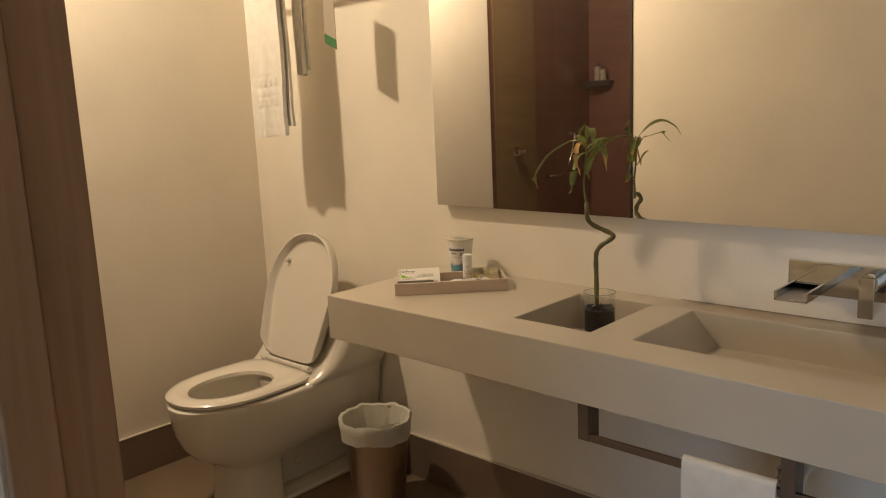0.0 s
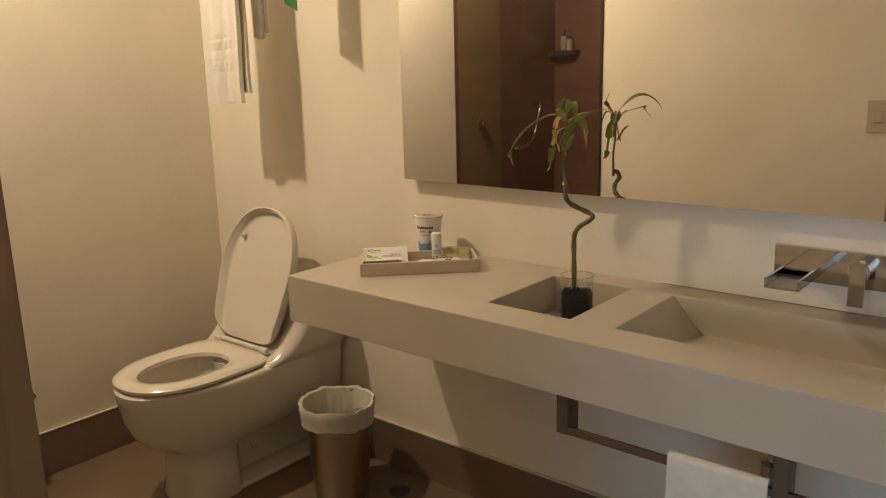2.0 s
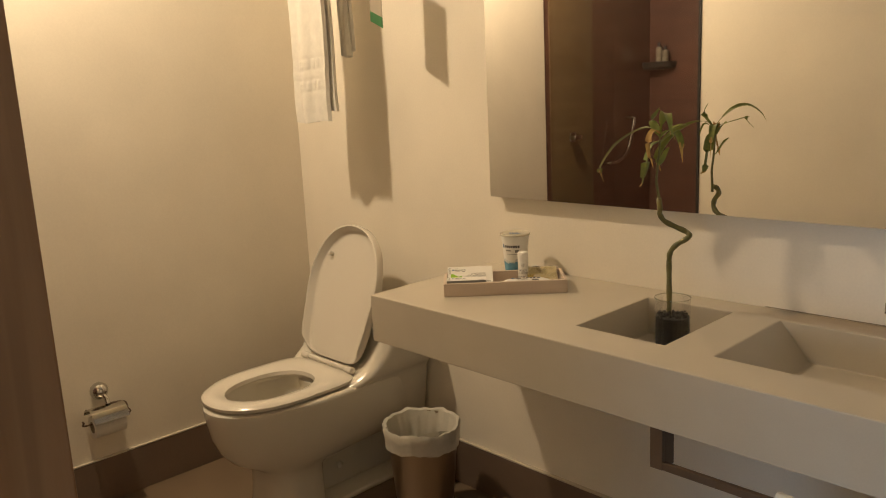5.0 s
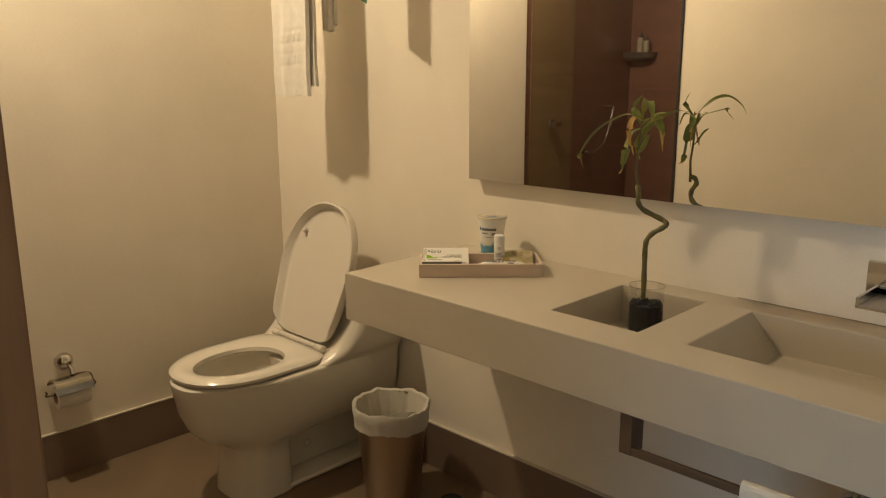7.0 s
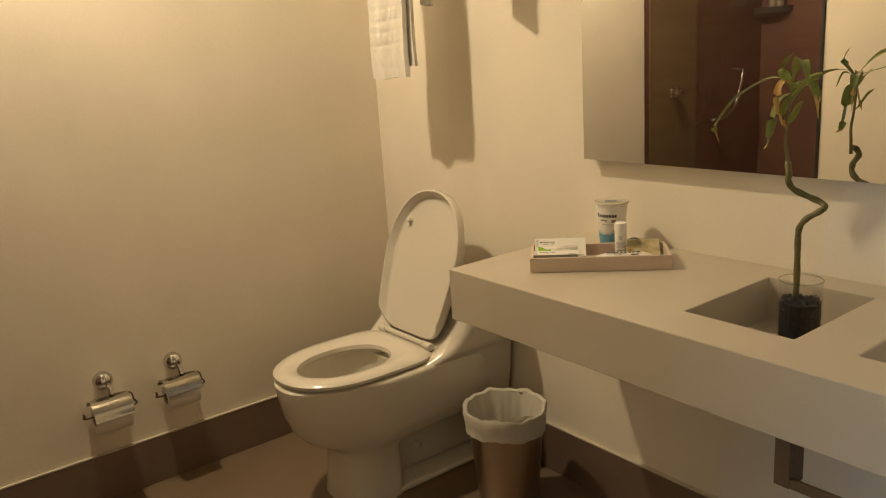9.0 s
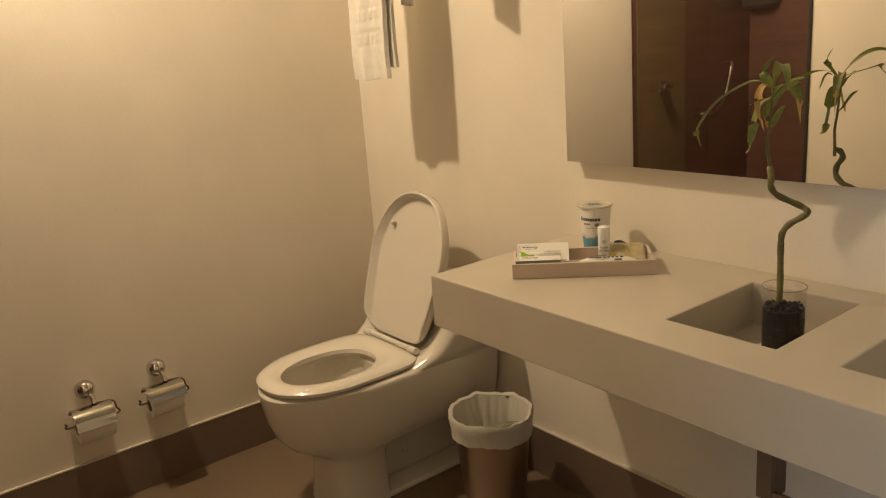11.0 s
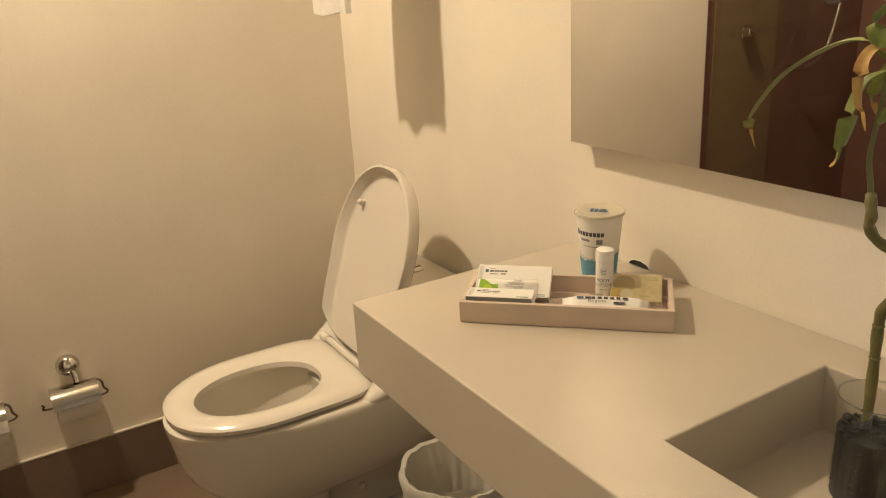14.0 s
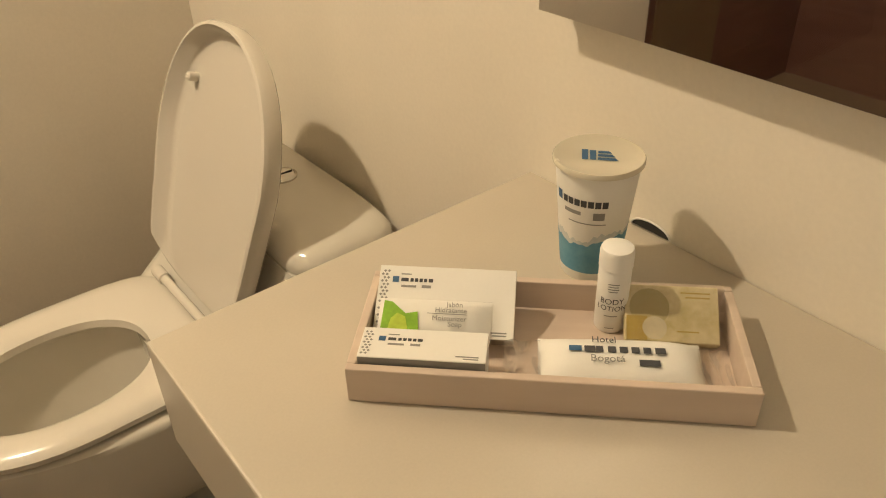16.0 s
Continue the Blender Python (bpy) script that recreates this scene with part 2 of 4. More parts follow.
def tube(points, radii, n=10, bm=None):
    bm = bm or bmesh.new()
    pts = [Vector(p) for p in points]
    if not isinstance(radii, (list, tuple)):
        radii = [radii] * len(pts)
    up = Vector((0.3, 0.2, 1)).normalized()
    rings = []
    for i, p in enumerate(pts):
        d = (pts[min(i + 1, len(pts) - 1)] - pts[max(i - 1, 0)]).normalized()
        side = up - d * up.dot(d)
        if side.length < 1e-3:
            side = Vector((1, 0, 0)) - d * d.x
        side.normalize()
        up = side
        other = d.cross(side)
        rings.append([p + radii[i] * (math.cos(2 * math.pi * k / n) * side + math.sin(2 * math.pi * k / n) * other) for k in range(n)])
    add_loft(bm, rings)
    return bm


def spline(points, steps=8):
    """Catmull-Rom through the points."""
    pts = [Vector(p) for p in points]
    pts = [2 * pts[0] - pts[1], *pts, 2 * pts[-1] - pts[-2]]
    out = []
    for a, b, c, d in zip(pts, pts[1:], pts[2:], pts[3:]):
        for k in range(steps):
            t = k / steps
            out.append(0.5 * (2 * b + (c - a) * t + (2 * a - 5 * b + 4 * c - d) * t * t + (3 * b - a - 3 * c + d) * t ** 3))
    return out + [pts[-2]]


def words(name, text, size, mat, parent, m):
    cu = bpy.data.curves.new(name, "FONT")
    cu.body, cu.size, cu.extrude = text, size, 0.0001
    tmp = new(name + "_tmp", cu)
    bpy.context.view_layer.update()
    me = bpy.data.meshes.new_from_object(tmp.evaluated_get(bpy.context.evaluated_depsgraph_get()))
    bpy.data.objects.remove(tmp)
    me.materials.clear()
    me.materials.append(mat)
    ob = new(name, me)
    ob.parent = parent
    ob.matrix_basis = m
    return ob


# ---- room ----
H = 2.36          # ceiling
WX = 0.020        # side wall face
YD = -1.575       # face of the door wall towards the mirror
XR = 2.98         # far side wall
DX0, DX1 = 2.064, 2.90   # door opening
T = 0.12
SX = 0.873        # edge of the shower opening


def structure(name, bm, mat, label, category="wall"):
    return tagged(part(name, bm, mat), label, category, "", "structure")


floor_slab = bmesh.new()
for fx0, fx1, fy0, fy1 in ((-0.2, 3.6, -1.70, 0.2), (-0.2, 3.6, -5.3, -2.604), (-0.2, -0.004, -2.604, -1.70), (SX + 0.004, 3.6, -2.604, -1.70)):
    add_box(floor_slab, fx0, fx1, fy0, fy1, -0.12, 0.0)
structure("floor", floor_slab, FLOOR, "brown-beige smooth stone-look floor", "floor")
structure("wall_mirror", box(-0.15, XR + 0.15, 0.0, 0.15, 0.0, H), PAINT, "cream painted plaster wall behind the washbasin")
structure("wall_side", box(-0.15, WX, YD, 0.0, 0.0, H), PAINT_SHADED, "cream painted plaster wall beside the toilet")
structure("wall_far_side", box(XR, XR + 0.15, YD - T, 0.0, 0.0, H), PAINT, "cream painted plaster wall at the basin end")
structure("wall_switch", box(SX, DX0 - 0.0075, YD - T, YD, 0.0, H), PAINT, "cream painted wall between shower and door")
structure("wall_over_door", box(DX0 - 0.0075, XR, YD - T, YD, 2.1, H), PAINT, "cream painted wall above the doorway")
structure("wall_door_side", box(DX1 + 0.045, XR, YD - T, YD, 0.0, 2.1), PAINT, "narrow cream wall beside the doorway")
structure("wall_shower_side", box(-0.15, 0.0, -2.75, YD, -0.06, H), BROWN, "dark brown tiled shower wall")
structure("wall_shower_back", box(0.0, SX, -2.75, -2.60, -0.06, H), BROWN, "dark brown tiled shower back wall")
structure("wall_shower_end", box(SX, 1.05, -2.75, YD - T, -0.06, H), BROWN, "dark brown tiled shower end wall")
structure("floor_shower", box(-0.0035, SX + 0.0035, -2.6035, -1.7005, -0.12, -0.058), FLOOR, "sunken brown-beige shower floor", "floor")
structure("ceiling", box(-0.2, 3.6, -5.3, 0.2, H + 0.002, H + 0.12), CEIL, "plain off-white plaster ceiling", "ceiling")
structure("wall_hall_left", box(1.05, 1.15, -4.95, YD - T, 0.0, H), PAINT, "cream painted hall wall")
structure("wall_hall_right", box(3.45, 3.55, -4.95, YD - T, 0.0, H), PAINT, "cream painted hall wall")
structure("wall_hall_step", box(XR + 0.15, 3.45, YD - T - 0.02, YD, 0.0, H), PAINT, "cream painted hall wall")
hall_end = bmesh.new()
add_box(hall_end, 1.05, 1.85, -5.05, -4.95, 0, H)
add_box(hall_end, 3.45, 3.55, -5.05, -4.95, 0, H)
add_box(hall_end, 1.85, 3.45, -5.05, -4.95, 0, 0.2)
add_box(hall_end, 1.85, 3.45, -5.05, -4.95, 1.45, H)
structure("wall_hall_end", hall_end, PAINT, "cream painted hall wall with a window opening")


# door frame
def door_frame():
    d = thing("door_1", pose(0, 0, 0), "dark brown wooden door frame with a shadow groove", "door frame", "", "structure")
    for x, f in ((DX0, 1), (DX1, -1)):
        def slab(name, a, b, y0, y1, z1=2.1, mat=JAMB):
            lo, hi = sorted((x + f * a, x + f * b))
            part(name, box(lo, hi, y0, y1, 0, z1, 0.002), mat, d)
        slab("jamb", -0.045, -0.008, -1.652, -1.580)
        slab("jamb_lining", -0.0070, 0.0, -1.6105, -1.560)
        slab("stop", -0.0070, 0.006, -1.6518, -1.611)
        slab("trim", -0.045, -0.006, -1.697, -1.6525, 2.1, PAINT)
    part("head", box(DX0, DX1, -1.650, -1.556, 2.1, 2.14, 0.002), JAMB, d)
    return d


door_frame()
# baseboards, nearly flush with the plaster and with a pale edge on top
bb = 0.151
structure("baseboard_side", box(WX, WX + 0.010, YD, -0.012, 0.0, bb, 0.002), BASE, "brown tile baseboard along the side wall", "baseboard")
structure("baseboard_mirror", box(WX, XR, -0.0115, 0.0, 0.0, bb, 0.002), BASE, "brown tile baseboard under the counter", "baseboard")
structure("trim_side", box(WX, WX + 0.011, YD, -0.013, bb + 0.001, bb + 0.006, 0.001), GROUT, "thin pale joint above the baseboard", "trim")
structure("trim_mirror", box(WX + 0.012, XR, -0.0125, 0.0, bb + 0.001, bb + 0.006, 0.001), GROUT, "thin pale joint above the baseboard", "trim")
structure("baseboard_switch", box(SX, DX0 - 0.0085, YD, YD + 0.010, 0.0, bb, 0.002), BASE, "brown tile baseboard beside the door", "baseboard")


# shower beyond the glass
def shower():
    g = thing("shower_screen", pose(0, YD - 0.03, 0), "clear glass shower screen with a chrome knob", "shower screen")
    p = part("pane", box(0.004, SX - 0.014, -0.004, 0.004, 0.02, 2.05, 0.001), PANE, g)
    p.visible_shadow = False
    part("edge_post", box(SX - 0.013, SX - 0.001, -0.022, 0.036, 0.0, H - 0.005, 0.002), RUBBER, g)
    part("side_panel", box(0.002, 0.008, -0.40, -0.03, 0.0, H - 0.01), OLIVE, g)
    sh = thing("corner_shelf", pose(0.0, -2.60, 1.405), "dark corner shelf in the shower", "shelf")
    bm = bmesh.new()
    pts = [(0.0, 0.0)] + [(0.178 * math.cos(a * math.pi / 16) ** 0.6, 0.085 * math.sin(a * math.pi / 16) ** 0.6) for a in range(9)]
    add_loft(bm, [[(x * k, y * k, z) for x, y in pts] for z, k in ((-0.045, 0.8), (-0.03, 0.97), (0.0, 1.0))])
    part("board", bm, RUBBER, sh)
    for i, (x, y, h) in enumerate(((0.088, 0.045, 0.112), (0.128, 0.045, 0.088))):
        b = thing("shampoo_bottle", pose(x, -2.60 + y, 1.405), "small clear grey shampoo bottle with dark cap", "bottle", "shower bottles")
        part("bottle_body", revolve([(0.016, 0), (0.018, 0.004), (0.018, h * 0.7), (0.008, h * 0.76)], 16), BOTTLE_GREY, b, smooth=True)
        part("cap", revolve([(0.010, h * 0.762), (0.010, h)], 16), INK, b)
    k = thing("shower_mixer", pose(0.008, -1.815, 1.02, 0, 90, 0), "square chrome shower mixer knob", "tap")
    part("plate", box(-0.026, 0.026, -0.026, 0.026, 0, 0.008, 0.003), CHROME, k)
    part("knob", box(-0.012, 0.012, -0.032, 0.032, 0.008, 0.045, 0.005), CHROME, k)
    gb = thing("grab_handle", pose(0.0, 0, 0), "curved chrome shower handle on the brown wall", "handle")
    part("bar", tube(spline([(0.0, -2.345, 1.095), (0.05, -2.345, 1.092), (0.062, -2.325, 1.05), (0.062, -2.270, 0.92), (0.062, -2.18, 0.862), (0.05, -2.11, 0.855), (0.0, -2.105, 0.855)], 6), 0.010), CHROME, gb, smooth=True)


shower()

# mirror
mir = thing("wall_mirror_glass", pose(1.037, 0, 0.988), "large frameless wall mirror above the basin", "mirror")
part("glass", box(0, XR - 1.037 - 0.01, -0.036, -0.032, 0, 1.05), MIRROR, mir)
part("backing", box(0.003, XR - 1.037 - 0.013, -0.0319, -0.004, 0.003, 1.047), EDGE, mir)


# counter with niche and basin
def counter():
    c = thing("washbasin_counter", pose(0, 0, 0), "thick cream quartz counter with sunken basin and plant niche", "counter")
    x0, x1, y0, y1, zt, zb = 1.0, XR - 0.002, -0.474, -0.001, 0.78, 0.655
    bm = bmesh.new()
    xs = [x0, 1.586, 1.802, 1.907, 2.62, x1]
    ys = [y0, -0.364, -0.078, y1]
    V = {}

    def v(x, y, z):
        k = (round(x, 4), round(y, 4), round(z, 4))
        if k not in V:
            V[k] = bm.verts.new(k)
        return V[k]

    for i in range(5):
        for j in range(3):
            if j == 1 and i in (1, 3):
                continue
            bm.faces.new([v(xs[i], ys[j], zt), v(xs[i + 1], ys[j], zt), v(xs[i + 1], ys[j + 1], zt), v(xs[i], ys[j + 1], zt)])

    def pit(a, b, lo, depth_z):
        top = [(a, ys[1]), (b, ys[1]), (b, ys[2]), (a, ys[2])]
        for k in range(4):
            p, q = top[k], top[(k + 1) % 4]
            r, s = lo[k], lo[(k + 1) % 4]
            bm.faces.new([v(*p, zt), v(*q, zt), v(*s, depth_z), v(*r, depth_z)])
        bm.faces.new([v(*p, depth_z) for p in lo])

    pit(1.586, 1.802, [(1.590, -0.360), (1.798, -0.360), (1.798, -0.082), (1.590, -0.082)], 0.690)
    pit(1.907, 2.62, [(1.975, -0.352), (2.55, -0.352), (2.55, -0.086), (1.975, -0.086)], 0.700)
    for i in range(5):
        bm.faces.new([v(xs[i], y0, zb), v(xs[i + 1], y0, zb), v(xs[i + 1], y0, zt), v(xs[i], y0, zt)])
        bm.faces.new([v(xs[i], y1, zb), v(xs[i + 1], y1, zb), v(xs[i + 1], y1, zt), v(xs[i], y1, zt)])
        for j in range(3):
            bm.faces.new([v(xs[i], ys[j], zb), v(xs[i + 1], ys[j], zb), v(xs[i + 1], ys[j + 1], zb), v(xs[i], ys[j + 1], zb)])
    for x in (x0, x1):
        for j in range(3):
            bm.faces.new([v(x, ys[j], zb), v(x, ys[j + 1], zb), v(x, ys[j + 1], zt), v(x, ys[j], zt)])
    for w in bm.verts:
        if w.co.y < -0.01:
            w.co.y *= 1 + 0.030 * (w.co.x - x0)     # the front runs slightly out of square
    bmesh.ops.recalc_face_normals(bm, faces=bm.faces)
    sharp = [e for e in bm.edges if len(e.link_faces) == 2 and e.calc_face_angle() > 0.5]
    bmesh.ops.bevel(bm, geom=sharp, offset=0.0025, segments=2, profile=0.5, affect="EDGES")
    part("worktop", bm, QUARTZ, c)
    part("basin_drain", box(2.130, 2.186, -0.212, -0.207, 0.7003, 0.7014, 0.0004), RUBBER, c, "narrow dark drain slot")
    return c


counter()


# ---- toilet ----
def egg(cx, yf, yb, w, n=40, p=2.3, pb=3.2):
    """Ring of a bowl: rounded front at yf, squarer back at yb, half width w."""
    out = []
    ym = yf + (yb - yf) * 0.52
    for i in range(n):
        a = 2 * math.pi * i / n
        ca, sa = math.cos(a), math.sin(a)
        e = p if sa < 0 else pb
        x = w * math.copysign(abs(ca) ** (2 / e), ca)
        y = ym + ((ym - yf) if sa < 0 else (yb - ym)) * math.copysign(abs(sa) ** (2 / e), sa)
        out.append((cx + x, y))
    return out


def toilet():
    t = thing("toilet", pose(0.519, 0, 0), "cream one-piece ceramic toilet with raised lid", "toilet")
    bm = bmesh.new()
    sec = [(0.0, -0.592, -0.40, 0.122, 2.6), (0.014, -0.590, -0.40, 0.121, 2.6), (0.05, -0.584, -0.40, 0.117, 2.6), (0.12, -0.580, -0.40, 0.113, 2.5), (0.160, -0.584, -0.40, 0.115, 2.4), (0.178, -0.598, -0.38, 0.124, 2.3),
           (0.196, -0.634, -0.25, 0.142, 2.2), (0.215, -0.665, -0.06, 0.160, 2.2), (0.25, -0.693, -0.03, 0.175, 2.2), (0.30, -0.713, -0.03, 0.185, 2.2), (0.36, -0.724, -0.03, 0.187, 2.2), (0.388, -0.728, -0.03, 0.187, 2.2), (0.397, -0.728, -0.03, 0.186, 2.2), (0.402, -0.722, -0.03, 0.181, 2.2), (0.404, -0.705, -0.03, 0.175, 2.2)]
    rings = [[(x, y, z) for x, y in egg(0, yf, yb, w, 48, p, 5.0)] for z, yf, yb, w, p in sec]
    inner = [(0.402, -0.67, -0.355, 0.122), (0.39, -0.672, -0.350, 0.128), (0.34, -0.655, -0.362, 0.116), (0.27, -0.628, -0.384, 0.094), (0.215, -0.592, -0.408, 0.066), (0.18, -0.55, -0.44, 0.038)]
    rings += [[(x, y, z) for x, y in egg(0, yf, yb, w, 48, 2.1, 2.2)] for z, yf, yb, w in inner]
    add_loft(bm, rings)
    part("bowl", bm, CERAMIC, t, smooth=True)
    # rear body that sweeps up into the cistern
    bm = bmesh.new()
    rear = [(0.02, -0.42, 0.030, 0), (0.150, -0.42, 0.030, 0), (0.200, -0.42, 0.110, 0), (0.23, -0.42, 0.160, 0), (0.30, -0.37, 0.174, 0), (0.36, -0.37, 0.180, 0), (0.385, -0.37, 0.182, 0.0), (0.398, -0.358, 0.186, 0.02), (0.409, -0.332, 0.194, 0.05), (0.424, -0.302, 0.206, 0.055),
            (0.445, -0.272, 0.212, 0.045), (0.47, -0.248, 0.218, 0.035), (0.50, -0.226, 0.223, 0.024), (0.53, -0.208, 0.228, 0.010), (0.56, -0.196, 0.230, 0)]

    def block(z, yf, w, r=0.05, yb=-0.012, n=6, dip=0.0, rb=0.012):
        pts = [(w - rb + rb * math.cos(k * math.pi / 8), yb - rb + rb * math.sin(k * math.pi / 8)) for k in range(5)]
        pts += [(-w + rb - rb * math.sin(k * math.pi / 8), yb - rb + rb * math.cos(k * math.pi / 8)) for k in range(5)]
        for k in range(n + 1):
            a = math.pi + k * math.pi / 2 / n
            pts.append((-w + r + r * math.cos(a), yf + r + r * math.sin(a)))
        for k in range(1, 12):
            u = 2 * k / 12 - 1
            pts.append(((w - r) * u, yf + dip * (1 - u ** 4)))
        for k in range(n + 1):
            a = 1.5 * math.pi + k * math.pi / 2 / n
            pts.append((w - r + r * math.cos(a), yf + r + r * math.sin(a)))
        return [(x, y, z) for x, y in pts]

    add_loft(bm, [block(z, yf, w, dip=dip) for z, yf, w, dip in rear])
    part("cistern", bm, CERAMIC, t, smooth=True)
    bm = bmesh.new()
    lidsec = [(0.5615, -0.194, 0.230, 0.055), (0.568, -0.196, 0.231, 0.057), (0.580, -0.192, 0.228, 0.060), (0.590, -0.184, 0.220, 0.064), (0.597, -0.172, 0.205, 0.068), (0.601, -0.158, 0.185, 0.066), (0.604, -0.138, 0.140, 0.05)]
    add_loft(bm, [block(z, yf, w, r, -0.012 - 0.6 * max(0.0, z - 0.58), rb=0.052) for z, yf, w, r in lidsec])
    part("cistern_lid", bm, CERAMIC, t, smooth=True)
    part("plinth", box(-0.118, 0.118, -0.48, -0.012, 0.0, 0.018, 0.007, 3), CERAMIC, t, smooth=True)
    for s in (-1, 1):
        part("bolt_cap", revolve([(0.012, 0), (0.012, 0.006), (0.007, 0.011), (0.001, 0.0125)], 16), CERAMIC, t, m=pose(s * 0.030, -0.30, 0.085, 0, 90 * s, 0), smooth=True)
    fb = part("flush_button", revolve([(0.026, 0), (0.026, 0.004), (0.022, 0.006), (0.021, 0.005), (0.001, 0.0055)], 28), CHROME, t, "round chrome flush button", pose(-0.008, -0.090, 0.6035), True)
    part("button_half", box(-0.0007, 0.0007, -0.02, 0.02, 0.0055, 0.0068), INK, fb)
    # seat ring
    bm = bmesh.new()
    prof = [(0.006, 0.408), (0.001, 0.411), (0.0, 0.420), (0.010, 0.428), (0.030, 0.431), (0.052, 0.428), (0.066, 0.420), (0.068, 0.408)]
    rings = []
    for inset, z in prof:
        f = inset / 0.068
        outer = egg(-0.006, -0.722, -0.282, 0.176, 48, 2.2, 5.5)
        inn = egg(-0.003, -0.656, -0.372, 0.107, 48, 2.05, 2.2)
        rings.append([(a[0] + (b[0] - a[0]) * f, a[1] + (b[1] - a[1]) * f, z) for a, b in zip(outer, inn)])
    rings.append(rings[0])
    add_loft(bm, rings, True, False, False)
    part("seat", bm, SEAT, t, smooth=True)
    # raised lid, hinged at the back of the seat
    lm = pose(-0.010, -0.272, 0.432, 0, 0, 0) @ pose(0, 0, 0, -110.0)
    bm = bmesh.new()
    def lid_ring(grow, y):
        # local: the lid lies along -y, its underside faces up before turning
        out = []
        for x, yy in egg(0, -0.460 - grow, -0.008 + grow * 0.3, 0.184 + grow, 56, 2.25, 6.0):
            f = min(1.0, max(0.0, (yy + 0.26) / 0.26))
            g = min(1.0, max(0.0, (-yy - 0.012) / 0.05))
            out.append((x * (1 - 0.15 * f), yy, y if y < 0.004 else 0.004 + (y - 0.004) * g))
        return out
    add_loft(bm, [lid_ring(-0.040, 0.0041), lid_ring(-0.024, 0.0042), lid_ring(-0.018, 0.008), lid_ring(-0.0105, 0.027), lid_ring(-0.0075, 0.0305), lid_ring(-0.0025, 0.029), lid_ring(0.0, 0.022), lid_ring(-0.003, 0.002), lid_ring(-0.010, -0.004), lid_ring(-0.030, -0.008)])
    # mirror so that the hollow side faces the room
    bmesh.ops.transform(bm, matrix=Matrix.Diagonal((1, 1, -1, 1)), verts=bm.verts)
    lid = part("lid", bm, SEAT, t, "open cream seat lid with rounded rim", lm, True)
    for s in (-1, 1):
        part("hinge", tube([(s * k - 0.007, -0.291, 0.434) for k in (0.100, 0.102, 0.136, 0.138)], [0.0085, 0.0112, 0.0112, 0.0085], 16), SEAT, t, smooth=True)
    part("bumper", tube([(-0.108, -0.352, -0.004), (-0.108, -0.352, -0.020), (-0.108, -0.352, -0.023)], [0.008, 0.0075, 0.004], 12), SEAT, lid, smooth=True)
    part("hinge_bar", tube([(-0.105, -0.292, 0.436), (0.091, -0.292, 0.436)], 0.0082, 16), SEAT, t, smooth=True)
    part("water", revolve([(0.001, 0), (0.066, 0)], 24, True, False), WATER, t, m=pose(0, -0.503, 0.226))
    return t


toilet()


# ---- bin ----
def bin_with_liner():
    b = thing("waste_bin", pose(0.905, -0.236, 0), "round brushed steel bin with white plastic liner", "bin")
    part("bin_body", revolve([(0.001, 0.004), (0.078, 0.0), (0.082, 0.006), (0.109, 0.300), (0.112, 0.308), (0.107, 0.308), (0.079, 0.012), (0.001, 0.010)], 40, False, False), BIN, b, smooth=True)
    bm = bmesh.new()
    rng = random.Random(4)
    n = 96
    ph = [rng.uniform(0, 6.28) for _ in range(6)]

    def wob(a, s):
        return s * (math.sin(3 * a + ph[0]) + 0.7 * math.sin(7 * a + ph[1]) + 0.5 * math.sin(13 * a + ph[2]) + 0.35 * math.sin(23 * a + ph[3]))

    prof = [(0.1085, 0.250, 0.0012), (0.1135, 0.254, 0.0016), (0.1130, 0.268, 0.0008), (0.1150, 0.285, 0.0009), (0.1185, 0.309, 0.0019), (0.1145, 0.317, 0.0022), (0.106, 0.313, 0.0014), (0.098, 0.285, 0.0020), (0.092, 0.26, 0.0030), (0.082, 0.20, 0.0048), (0.069, 0.13, 0.006), (0.047, 0.06, 0.006), (0.012, 0.035, 0.002)]
    add_loft(bm, [[((r + wob(2 * math.pi * i / n, s)) * math.cos(2 * math.pi * i / n), (r + wob(2 * math.pi * i / n, s)) * math.sin(2 * math.pi * i / n), z + wob(2 * math.pi * i / n + 1.0, 0.0030) + (0.004 * math.sin(31 * 2 * math.pi * i / n + 40 * z) if r < 0.1 else 0.0)) for i in range(n)] for r, z, s in prof], True, False, True)
    # corner of the bag folded inwards
    quad = [(0.104, 0.012, 0.312), (0.060, -0.078, 0.312), (0.052, -0.030, 0.282), (0.040, 0.004, 0.262)]
    ctr = [[Vector(quad[0]).lerp(Vector(quad[1]), u).lerp(Vector(quad[3]).lerp(Vector(quad[2]), u), w) + Vector((0, 0, 0.006 * math.sin(3 * u + 5 * w))) for w in (0, 0.33, 0.66, 1)] for u in (0, 0.25, 0.5, 0.75, 1)]
    flap = [[bm.verts.new(q) for q in row] for row in ctr]
    for a, b2 in zip(flap, flap[1:]):
        for k in range(3):
            bm.faces.new((a[k], a[k + 1], b2[k + 1], b2[k]))
    part("liner", bm, LINER, b, "crinkled white plastic liner", smooth=True)
    return b


bin_with_liner()

# floor drain
fd = thing("floor_drain", pose(1.048, -0.123, 0), "small round dark floor drain", "drain")
part("ring", revolve([(0.034, 0.0), (0.034, 0.003), (0.028, 0.004), (0.026, 0.001), (0.001, 0.001)], 28), RUBBER, fd, smooth=True)



